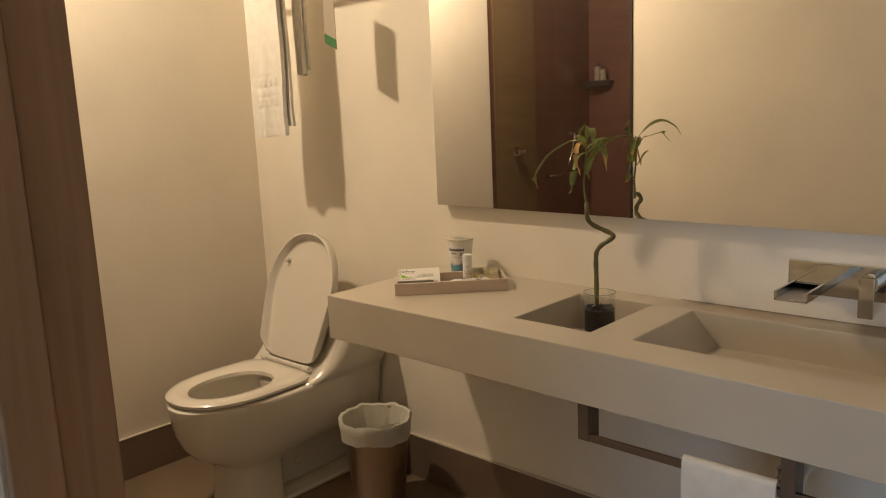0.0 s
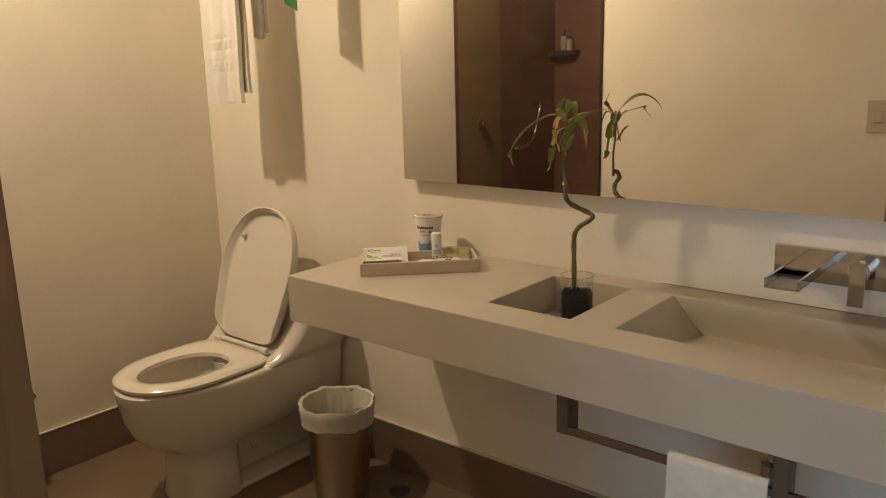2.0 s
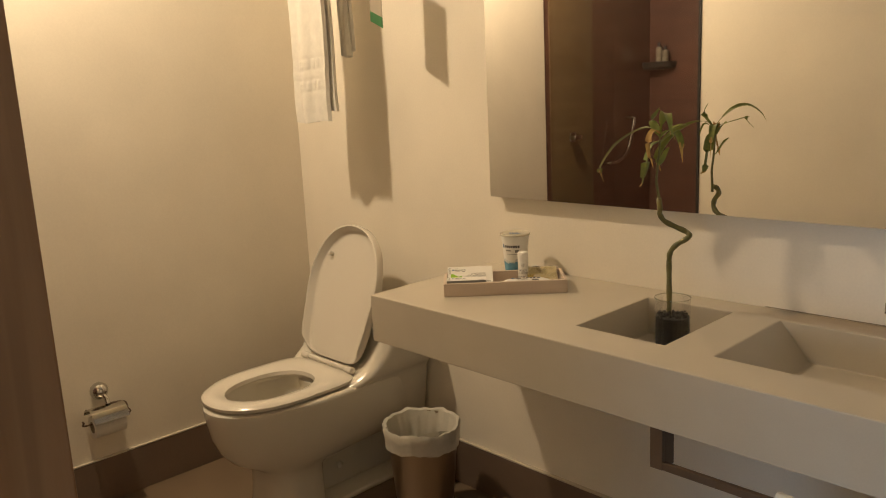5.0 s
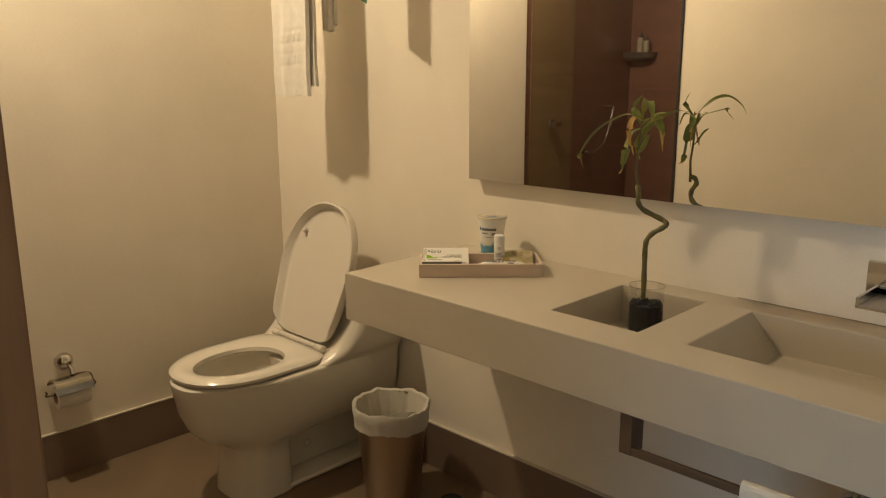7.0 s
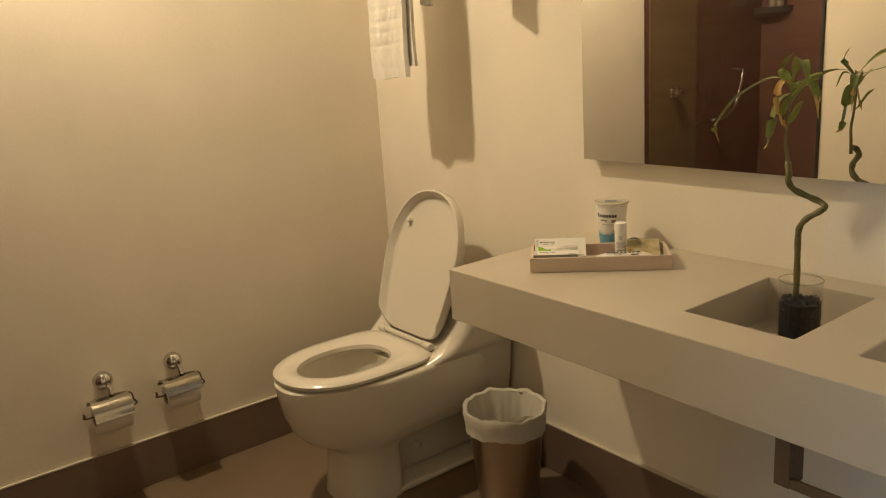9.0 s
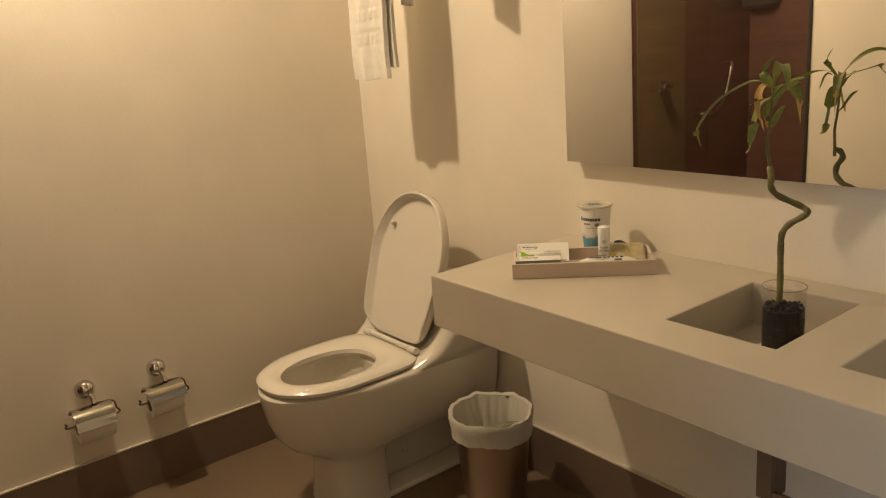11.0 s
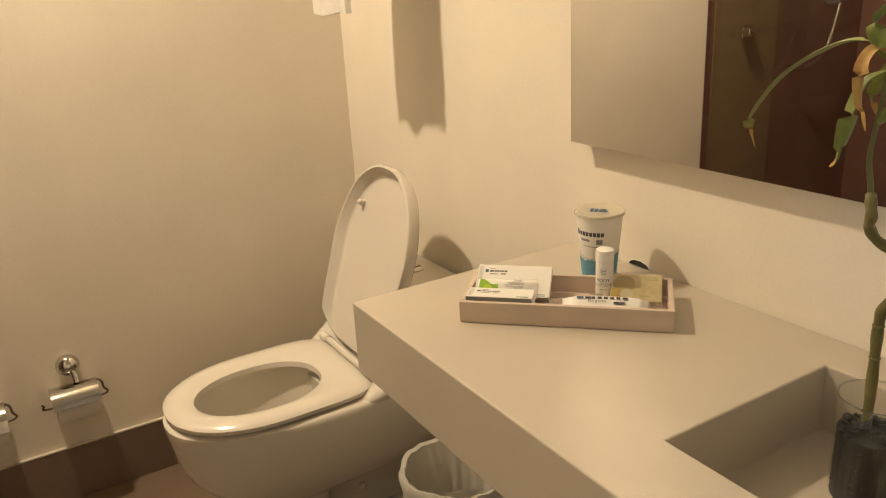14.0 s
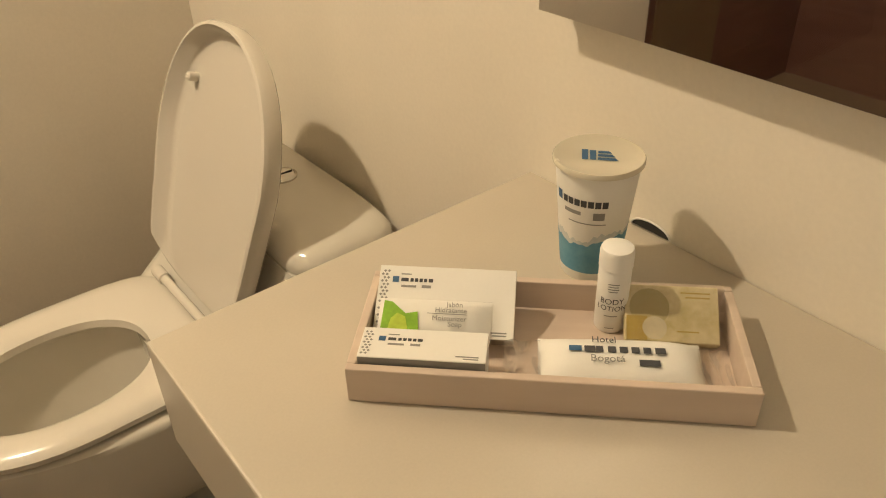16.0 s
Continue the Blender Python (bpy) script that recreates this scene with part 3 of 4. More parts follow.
# low arched cable slot in the wall at the counter
def cable_slot():
    ho = thing("cable_hole", pose(1.178, -0.0004, 0.7806), "small dark arched cable slot with a pale rim", "cable slot")
    arch = [(0.024 * math.cos(math.pi * k / 20), 0.0105 * math.sin(math.pi * k / 20)) for k in range(21)]
    bm = bmesh.new()
    add_loft(bm, [[(x, y, z) for x, z in arch] for y in (0.0, -0.0012)])
    part("hole", bm, RUBBER, ho)
    part("rim", tube([(x * 1.03, -0.0014, z * 1.05) for x, z in arch], 0.0011, 8), PAPER, ho, smooth=True)


cable_slot()


# ---- tray and amenities ----
TR = pose(1.178, -0.377, 0.78, 0, 0, 44.4)


def tray():
    t = thing("amenity_tray", TR, "shallow pale wooden tray on the counter", "tray")
    L, D, hh, w = 0.314, 0.132, 0.034, 0.0075
    part("base", box(w, L - w, w, D - w, 0.0, 0.005), TRAYWOOD, t)
    part("front", box(0, L, 0, w, 0, hh, 0.0012), TRAYWOOD, t)
    part("back", box(0, L, D - w, D, 0, hh, 0.0012), TRAYWOOD, t)
    part("end", box(0, w, w, D - w, 0, hh, 0.0012), TRAYWOOD, t)
    part("end", box(L - w, L, w, D - w, 0, hh, 0.0012), TRAYWOOD, t)


tray()


def bar(bm, x0, x1, y0, y1, z):
    add_box(bm, x0, x1, y0, y1, z, z + 0.0002)


def logo(parent, x, y, z, k=1.0):
    """Blue square, a dark bar for a name and thinner bars below."""
    bm = bmesh.new()
    bar(bm, x, x + 0.0055 * k, y, y + 0.0055 * k, z)
    part("mark", bm, INK_BLUE, parent)
    bm = bmesh.new()
    for i, w in enumerate((0.0042, 0.0026, 0.003, 0.003, 0.003, 0.0028, 0.004)):
        a = x + (0.0075 + i * 0.0040) * k
        bar(bm, a, a + w * k * 0.94, y + 0.0010 * k, y + 0.0042 * k, z)
    part("name_bar", bm, INK, parent)
    bm = bmesh.new()
    bar(bm, x + 0.007 * k, x + 0.016 * k, y + 0.0075 * k, y + 0.0085 * k, z)
    bar(bm, x + 0.008 * k, x + 0.021 * k, y - 0.0045 * k, y - 0.0025 * k, z)
    bar(bm, x + 0.026 * k, x + 0.034 * k, y - 0.0045 * k, y - 0.0020 * k, z)
    part("small_bar", bm, INK_GREY, parent)


def diamonds(parent, x, y0, y1, z):
    bm = bmesh.new()
    y = y0
    i = 0
    while y < y1:
        for k in range(2):
            cx, cy = x + (k + 0.5 * (i % 2)) * 0.0034, y
            vs = [bm.verts.new((cx + a, cy + b, z)) for a, b in ((-0.0014, 0), (0, -0.0014), (0.0014, 0), (0, 0.0014))]
            bm.faces.new(vs)
        y += 0.0032
        i += 1
    part("diamond_pattern", bm, INK_GREY, parent)


def carton(m, w, d, h, label, back):
    c = thing("amenity_carton", m, label, "box", "amenity cartons")
    bm = box(0, w, 0, d, 0, h, 0.0006)
    part("carton_body", bm, PAPER, c)
    logo(c, 0.012 if back else 0.014, d - 0.016, h + 0.0001)
    diamonds(c, 0.003, 0.004, d - 0.003, h + 0.0002)
    bm = bmesh.new()
    bar(bm, w - 0.024, w - 0.006, 0.005, 0.0062, h)
    bar(bm, w - 0.018, w - 0.006, 0.0025, 0.0037, h)
    part("foot_bar", bm, INK_GREY, c)
    bm = bmesh.new()
    add_box(bm, 0.0004, w - 0.0004, -0.0003, 0.0, 0.0008, h - 0.0008)
    part("front_edge", bm, STEEL if back else INK_GREY, c)
    return c


carton(TR @ pose(0.0095, 0.066, 0.0095, 29), 0.119, 0.064, 0.013, "white printed carton leaning on the tray edge", True)
carton(TR @ pose(0.0082, 0.0092, 0.0055), 0.101, 0.0355, 0.0345, "small white printed carton with dark edge", False)


def pillow(w, d, h, n=14, wave=0.0, seed=3, flat=0.8):
    """A soft sachet: thick in the middle, thin at the welded ends."""
    bm = bmesh.new()
    rng = random.Random(seed)
    ph = [rng.uniform(0, 6) for _ in range(4)]
    top, low = [], []
    for i in range(n + 1):
        u = i / n
        rt, rl = [], []
        for j in range(n + 1):
            v = j / n
            t = h * (max(0.0, 1 - abs(2 * u - 1) ** 5) * max(0.0, 1 - abs(2 * v - 1) ** 3)) ** flat
            wv = wave * (math.sin(9 * u + ph[0]) * math.sin(7 * v + ph[1]) + 0.6 * math.sin(17 * u + ph[2] + 4 * v))
            rt.append(bm.verts.new((u * w, v * d, t * (1 + 60 * wave * math.sin(14 * u + ph[3])) + wv + 0.0006)))
            rl.append(bm.verts.new((u * w, v * d, min(wv, 0.0004))))
        top.append(rt)
        low.append(rl)
    for i in range(n):
        for j in range(n):
            bm.faces.new((top[i][j], top[i + 1][j], top[i + 1][j + 1], top[i][j + 1]))
            bm.faces.new((low[i][j], low[i][j + 1], low[i + 1][j + 1], low[i + 1][j]))
    for i in range(n):
        bm.faces.new((low[i][0], low[i + 1][0], top[i + 1][0], top[i][0]))
        bm.faces.new((low[i + 1][n], low[i][n], top[i][n], top[i + 1][n]))
        bm.faces.new((low[0][i + 1], low[0][i], top[0][i], top[0][i + 1]))
        bm.faces.new((low[n][i], low[n][i + 1], top[n][i + 1], top[n][i]))
    return bm


# soap sachet lying on the tilted carton
so = thing("soap_sachet", TR @ pose(0.0135, 0.066, 0.0095, 29) @ pose(0.0, -0.004, 0.0135), "cream soap sachet with a green leaf print", "soap")
part("sachet", pillow(0.096, 0.036, 0.0065, 14, 0.0003), PAPER, so, smooth=True)
bm = bmesh.new()
for poly in (((0.004, 0.004), (0.036, 0.006), (0.034, 0.022), (0.024, 0.020), (0.012, 0.030), (0.005, 0.031)),):
    vs = [bm.verts.new((x, y, 0.0080)) for x, y in poly]
    bm.faces.new(vs)
part("leaf_print", bm, GREEN_PRINT, so)
bm = bmesh.new()
bm.faces.new([bm.verts.new((x, y, 0.0082)) for x, y in ((0.010, 0.005), (0.027, 0.0055), (0.024, 0.017), (0.017, 0.020), (0.012, 0.015))])
part("leaf_highlight", bm, LIME_PRINT, so)
part("clear_window", pillow(0.030, 0.034, 0.0016, 8, 0.0003, 8), FILM, so, m=pose(0.066, 0.0, 0.0066), smooth=True)
for i, text in enumerate(("Jab\u00f3n", "Hidratante", "Moisturizer", "Soap")):
    y = (0.0275, 0.0225, 0.0150, 0.0100)[i]
    x = (0.058, 0.0485, 0.0465, 0.060)[i]
    words("soap_text", text, 0.0062, INK_GREY, so, pose(x, y, 0.0083))
bm = bmesh.new()
bar(bm, 0.042, 0.075, 0.0208, 0.0213, 0.0082)
part("rule", bm, INK_GREY, so)


# lotion bottle
def bent(name, text, size, r, z, mat, parent, centre):
    """Letters wrapped round a bottle."""
    ob = words(name, text, size, mat, parent, Matrix())
    xs = [v.co.x for v in ob.data.vertices]
    mid = (min(xs) + max(xs)) / 2
    for v in ob.data.vertices:
        a = (v.co.x - mid) / r + centre
        v.co = (r * math.sin(a), -r * math.cos(a), z + v.co.y)
    return ob


lo = thing("lotion_bottle", TR @ pose(0.2105, 0.107, 0.0052), "small white lotion bottle with a rounded cap", "bottle")
part("bottle_body", revolve([(0.0122, 0.0), (0.0136, 0.002), (0.0138, 0.060), (0.0132, 0.0635)], 32, True, True), WHITE_PLASTIC, lo, smooth=True)
part("cap", revolve([(0.0136, 0.0637), (0.0143, 0.0645), (0.0143, 0.0785), (0.0132, 0.082), (0.0085, 0.0835), (0.001, 0.084)], 32, True, True), WHITE_PLASTIC, lo, smooth=True)
bent("label_text", "BODY", 0.0078, 0.01395, 0.032, INK, lo, -0.08)
bent("label_text", "LOTION", 0.0072, 0.01395, 0.025, INK, lo, -0.08)
for z, w in ((0.052, 0.010), (0.0495, 0.009), (0.047, 0.010), (0.0445, 0.008), (0.019, 0.012), (0.006, 0.008)):
    bm = bmesh.new()
    a0, a1 = -0.1 - w / 2 / 0.0145, -0.1 + w / 2 / 0.0145
    for k in range(8):
        b0, b1 = a0 + (a1 - a0) * k / 8, a0 + (a1 - a0) * (k + 1) / 8
        bm.faces.new([bm.verts.new((0.01395 * math.sin(b), -0.01395 * math.cos(b), zz)) for b, zz in ((b0, z), (b1, z), (b1, z + 0.0009), (b0, z + 0.0009))])
    part("label_bar", bm, INK_GREY, lo)

# olive soap carton in a wrapper
ob_ = thing("soap_carton", TR @ pose(0.221, 0.080, 0.0065, 34), "olive and cream soap carton in clear wrapper", "box")
part("carton_body", box(0, 0.077, 0, 0.050, 0, 0.012, 0.0012), OLIVE_BOX, ob_)
for x0, x1, y in ((0.046, 0.070, 0.043), (0.050, 0.070, 0.039), (0.042, 0.060, 0.009)):
    bm = bmesh.new()
    bar(bm, x0, x1, y, y + 0.0012, 0.012)
    part("print_bar", bm, OLIVE_GOLD, ob_)
for cx, cy, r, mat in ((0.020, 0.030, 0.0165, OLIVE_DARK), (0.024, 0.012, 0.010, OLIVE_PALE)):
    bm = bmesh.new()
    bm.faces.new([bm.verts.new((cx + r * math.cos(2 * math.pi * k / 28), cy + r * math.sin(2 * math.pi * k / 28), 0.0121 + (0.0001 if mat is OLIVE_PALE else 0.0))) for k in range(28)])
    part("print_disc", bm, mat, ob_)
bm = bmesh.new()
bar(bm, 0.001, 0.018, 0.001, 0.022, 0.01195)
part("print_band", bm, OLIVE_GOLD, ob_)
part("wrapper", pillow(0.084, 0.054, 0.0025, 12, 0.0005, 5), FILM, ob_, m=pose(-0.002, -0.002, 0.0124), smooth=True)

# white towelette packet with clear welded ends
pk = thing("wipe_packet", TR @ pose(0.150, 0.0095, 0.0075, 10, 0, 1.5), "white wrapped packet with dark printed name", "packet")
part("packet_body", pillow(0.131, 0.058, 0.017, 16, 0.0004, 7), PAPER, pk, smooth=True)
part("film_end", pillow(0.030, 0.052, 0.003, 10, 0.0016, 11), FILM, pk, m=pose(-0.028, -0.001, 0.006), smooth=True)
part("film_end", pillow(0.024, 0.050, 0.003, 10, 0.0016, 12), FILM, pk, m=pose(0.128, 0.0, 0.004), smooth=True)
bm = bmesh.new()
bar(bm, 0.024, 0.034, 0.0335, 0.0385, 0.0184)
part("mark", bm, INK_BLUE, pk)
bm = bmesh.new()
for i, w in enumerate((0.0095, 0.006, 0.007, 0.007, 0.007, 0.0065, 0.009)):
    a = 0.036 + i * 0.0092
    bar(bm, a, a + w * 0.9, 0.0325, 0.0385, 0.0186)
part("name_bar", bm, INK, pk)
words("packet_text", "Hotel", 0.0085, INK, pk, pose(0.042, 0.0425, 0.0186))
words("packet_text", "Bogot\u00e1", 0.0095, INK_GREY, pk, pose(0.040, 0.0222, 0.0202))
bm = bmesh.new()
bar(bm, 0.078, 0.094, 0.0205, 0.0265, 0.0182)
part("small_bar", bm, INK, pk)


# cup with a paper cover
def paper_cup():
    c = thing("paper_cup", pose(1.177, -0.0945, 0.7802, 0, 0, 40) @ Matrix.Diagonal((0.95, 0.95, 1.005, 1)), "white paper cup with blue wave print and flat cover", "cup")
    prof = [(0.0285, 0.0), (0.0290, 0.001), (0.0405, 0.115), (0.0405, 0.117), (0.0425, 0.1175), (0.0430, 0.1190), (0.0422, 0.1203), (0.0400, 0.1195), (0.0390, 0.1115)]
    part("cup_wall", revolve(prof, 48, True, False), PAPER, c, smooth=True)
    cover = part("cover", revolve([(0.001, 0.1200), (0.0385, 0.1202), (0.0403, 0.1211), (0.0428, 0.1214), (0.0438, 0.1200), (0.0437, 0.1165)], 48, True, False), CUP_COVER, c, "glossy cream sealed cover", smooth=True)
    bm = bmesh.new()
    for k in range(2):
        x = -0.0165 + k * 0.0075
        bm.faces.new([bm.verts.new(p) for p in ((x + 0.001, -0.0105, 0.1206), (x + 0.0065, -0.0105, 0.1206), (x + 0.0060, 0.010 - k * 0.001, 0.1206), (x, 0.010 - k * 0.001, 0.1206))])
    for k in range(3):
        y = -0.0105 + k * 0.0070
        bm.faces.new([bm.verts.new(p) for p in ((-0.001, y, 0.1207), (0.0185 - k * 0.003, y, 0.1207), (0.0150 - k * 0.003, y + 0.0050, 0.1207), (-0.001, y + 0.0050, 0.1207))])
    part("cover_mark", bm, INK_BLUE, cover)

    def band(name, mat, a0, a1, z0, z1, n=10):
        bm = bmesh.new()
        def at(a, z):
            r = 0.0290 + (z - 0.001) / 0.114 * 0.0115 + 0.00025
            return (r * math.sin(a), -r * math.cos(a), z)
        rows = []
        for k in range(n + 1):
            a = a0 + (a1 - a0) * k / n
            lo_, hi_ = (z0(a) if callable(z0) else z0), (z1(a) if callable(z1) else z1)
            rows.append((bm.verts.new(at(a, lo_)), bm.verts.new(at(a, (lo_ + hi_) / 2)), bm.verts.new(at(a, hi_))))
        for p, q in zip(rows, rows[1:]):
            bm.faces.new((p[0], q[0], q[1], p[1]))
            bm.faces.new((p[1], q[1], q[2], p[2]))
        return part(name, bm, mat, c, weld=False)

    wave = lambda a: 0.047 + 0.005 * math.sin(2.0 * a - 0.4) + 0.0012 * math.sin(11 * a) + 0.0008 * math.sin(23 * a + 1)
    band("foam_print", CUP_FOAM, 0.0, 2 * math.pi, wave, lambda a: wave(a) + 0.006 + 0.0025 * math.sin(5 * a) + 0.0012 * math.sin(31 * a), 120)
    band("blue_print", CUP_BLUE, 0.0, 2 * math.pi, 0.010, wave, 120)
    for off in (0.0, math.pi):
        band("mark", INK_BLUE, off - 1.14, off - 0.94, 0.0850, 0.0945, 4)
        for i in range(7):
            a = off - 0.88 + i * 0.178
            band("name_bar", INK, a, a + 0.146, 0.0855, 0.0925, 3)
        band("small_bar", INK_GREY, off - 0.84, off - 0.34, 0.0760, 0.0800, 6)
        band("small_bar", INK_GREY, off - 0.02, off + 0.28, 0.0725, 0.0805, 6)
        band("small_bar", INK_GREY, off - 0.70, off + 0.34, 0.0670, 0.0682, 8)


paper_cup()


# ---- vase and lucky bamboo ----
def vase_and_plant():
    v = thing("glass_vase", pose(1.702, -0.168, 0.660), "clear glass cylinder vase filled with black pebbles", "vase")
    g = part("glass", revolve([(0.038, 0.0), (0.040, 0.004), (0.040, 0.156), (0.0394, 0.1568), (0.0388, 0.156), (0.0388, 0.006), (0.001, 0.0055)], 40, True, False), GLASS, v, smooth=True)
    g.visible_shadow = False
    part("rim", tube([(0.0394 * math.cos(2 * math.pi * i / 48), 0.0394 * math.sin(2 * math.pi * i / 48), 0.157) for i in range(49)], 0.0011, 8), GLASS_RIM, v, smooth=True)
    part("foot_ring", tube([(0.0385 * math.cos(2 * math.pi * i / 48), 0.0385 * math.sin(2 * math.pi * i / 48), 0.0018) for i in range(49)], 0.0016, 8), GLASS_RIM, v, "greenish thick glass foot", smooth=True)
    bm = bmesh.new()
    rng = random.Random(9)
    add_loft(bm, [[(0.0368 * math.cos(2 * math.pi * i / 24), 0.0368 * math.sin(2 * math.pi * i / 24), z) for i in range(24)] for z in (0.007, 0.114)])
    for k in range(90):
        a, r = rng.uniform(0, 6.28), 0.033 * math.sqrt(rng.random())
        mm = pose(r * math.cos(a), r * math.sin(a), 0.116 + rng.uniform(-0.003, 0.005), rng.uniform(0, 90), rng.uniform(0, 90), 0) @ Matrix.Diagonal((1, 0.8, 0.65, 1))
        bmesh.ops.create_icosphere(bm, subdivisions=1, radius=rng.uniform(0.003, 0.0055), matrix=mm)
    for k in range(220):
        a, z = rng.uniform(0, 6.28), rng.uniform(0.012, 0.114)
        mm = pose(0.0347 * math.cos(a), 0.0347 * math.sin(a), z, rng.uniform(0, 90), rng.uniform(0, 90), 0) @ Matrix.Diagonal((1, 0.8, 0.65, 1))
        bmesh.ops.create_icosphere(bm, subdivisions=1, radius=rng.uniform(0.003, 0.0045), matrix=mm)
    tagged(part("pebbles", bm, STONES, v, "black pebbles"), kind="stuff")
    p = thing("lucky_bamboo", pose(0, 0, 0), "twisted lucky bamboo stem with drooping yellowing leaves", "plant")
    path = [(1.689, -0.160, 0.707), (1.689, -0.160, 0.796), (1.688, -0.160, 0.857), (1.688, -0.161, 0.896), (1.691, -0.162, 0.917), (1.702, -0.159, 0.934), (1.719, -0.150, 0.947), (1.727, -0.143, 0.956), (1.714, -0.135, 0.963), (1.690, -0.137, 0.972), (1.670, -0.150, 0.985), (1.665, -0.162, 1.002), (1.671, -0.172, 1.018), (1.667, -0.169, 1.031), (1.661, -0.160, 1.036)]
    pts = spline(path, 6)
    rad = [0.0059 + 0.0005 * math.sin(i * 0.9) for i in range(len(pts))]
    part("stem", tube(pts, rad, 12), STEM, p, smooth=True)
    for k in (12, 18, 40, 58):
        q = pts[k]
        d = (pts[k + 1] - pts[k - 1]).normalized()
        part("stem_node", tube([q - d * 0.0012, q, q + d * 0.0012], [0.0058, 0.0067, 0.0058], 12), STEM_DRY, p, smooth=True)
    shoot = spline([(1.661, -0.158, 1.022), (1.659, -0.160, 1.048), (1.656, -0.163, 1.075), (1.659, -0.164, 1.106), (1.662, -0.163, 1.143), (1.664, -0.162, 1.185)], 6)
    part("shoot", tube(shoot, [0.0034 - 0.0016 * i / len(shoot) for i in range(len(shoot))], 10), STEM_DRY, p, smooth=True)

    def leaf(points, width, mat=LEAF, tip=0.08, fold=0.35, curl=0.0, stalk=0.0):
        c = spline(points, 6)
        n = len(c)
        bm = bmesh.new()
        rows = []
        for i, q in enumerate(c):
            t = i / (n - 1)
            d = (c[min(i + 1, n - 1)] - c[max(i - 1, 0)]).normalized()
            side = d.cross(Vector((0, 0, 1)))
            if side.length < 0.2:
                side = Vector((0.7, 0.7, 0))
            side.normalize()
            up = side.cross(d)
            blade = max(0.0, (t - stalk) / (1 - stalk))
            w = 0.95 * width * (math.sin(math.pi * min(1.0, 0.06 + 0.94 * blade) ** 0.75)) ** 0.9 + 0.0006
            if t < stalk:
                w = 0.0026
            side = (side * math.cos(curl * t) + up * math.sin(curl * t)).normalized()
            up = side.cross(d)
            rows.append([bm.verts.new(q - side * w + up * fold * w), bm.verts.new(q - side * w * 0.5 + up * fold * w * 0.35), bm.verts.new(q), bm.verts.new(q + side * w * 0.5 + up * fold * w * 0.35), bm.verts.new(q + side * w + up * fold * w)])
        for i, (a, b) in enumerate(zip(rows, rows[1:])):
            for k in range(4):
                f = bm.faces.new((a[k], a[k + 1], b[k + 1], b[k]))
                f.material_index = 1 if (i + 1.2 * math.sin(k * 2.0)) / n > 1 - tip else 0
        bmesh.ops.solidify(bm, geom=list(bm.faces), thickness=0.0004)
        return part("leaf", bm, [mat, LEAF_DRY], p, smooth=True)

    t0 = (1.664, -0.162, 1.181)
    leaf([t0, (1.637, -0.157, 1.193), (1.600, -0.155, 1.186), (1.548, -0.157, 1.155), (1.513, -0.160, 1.112), (1.506, -0.162, 1.090), (1.517, -0.163, 1.066)], 0.0125, tip=0.20, curl=0.5, stalk=0.20)
    leaf([(1.664, -0.162, 1.174), (1.649, -0.156, 1.190), (1.639, -0.152, 1.211), (1.653, -0.145, 1.237)], 0.0095, curl=1.2)
    leaf([(1.649, -0.158, 1.185), (1.639, -0.152, 1.185), (1.630, -0.145, 1.159)], 0.006, curl=0.9)
    leaf([t0, (1.674, -0.175, 1.200), (1.695, -0.199, 1.222), (1.715, -0.224, 1.226), (1.735, -0.248, 1.208), (1.745, -0.260, 1.186)], 0.0105, curl=0.5, stalk=0.22)
    leaf([(1.663, -0.162, 1.180), (1.657, -0.179, 1.187), (1.652, -0.189, 1.166), (1.657, -0.192, 1.132), (1.663, -0.189, 1.109)], 0.0075, LEAF_DRY, fold=0.5, curl=0.8)
    leaf([(1.662, -0.162, 1.164), (1.649, -0.170, 1.153), (1.641, -0.175, 1.127), (1.636, -0.177, 1.096), (1.630, -0.177, 1.071), (1.620, -0.175, 1.063)], 0.0125, tip=0.22, fold=0.4, curl=0.9)
    leaf([(1.664, -0.162, 1.159), (1.676, -0.156, 1.172), (1.693, -0.147, 1.187), (1.704, -0.141, 1.191)], 0.009, curl=1.0)
    leaf([(1.662, -0.163, 1.111), (1.670, -0.166, 1.120), (1.683, -0.170, 1.143), (1.693, -0.173, 1.153)], 0.006, curl=1.0)
    leaf([(1.663, -0.162, 1.172), (1.672, -0.139, 1.185), (1.680, -0.118, 1.176), (1.684, -0.105, 1.148), (1.685, -0.101, 1.112)], 0.0095, tip=0.35, curl=0.7)
    leaf([t0, (1.733, -0.183, 1.201), (1.717, -0.207, 1.195), (1.733, -0.221, 1.172)], 0.005, curl=0.4)


vase_and_plant()


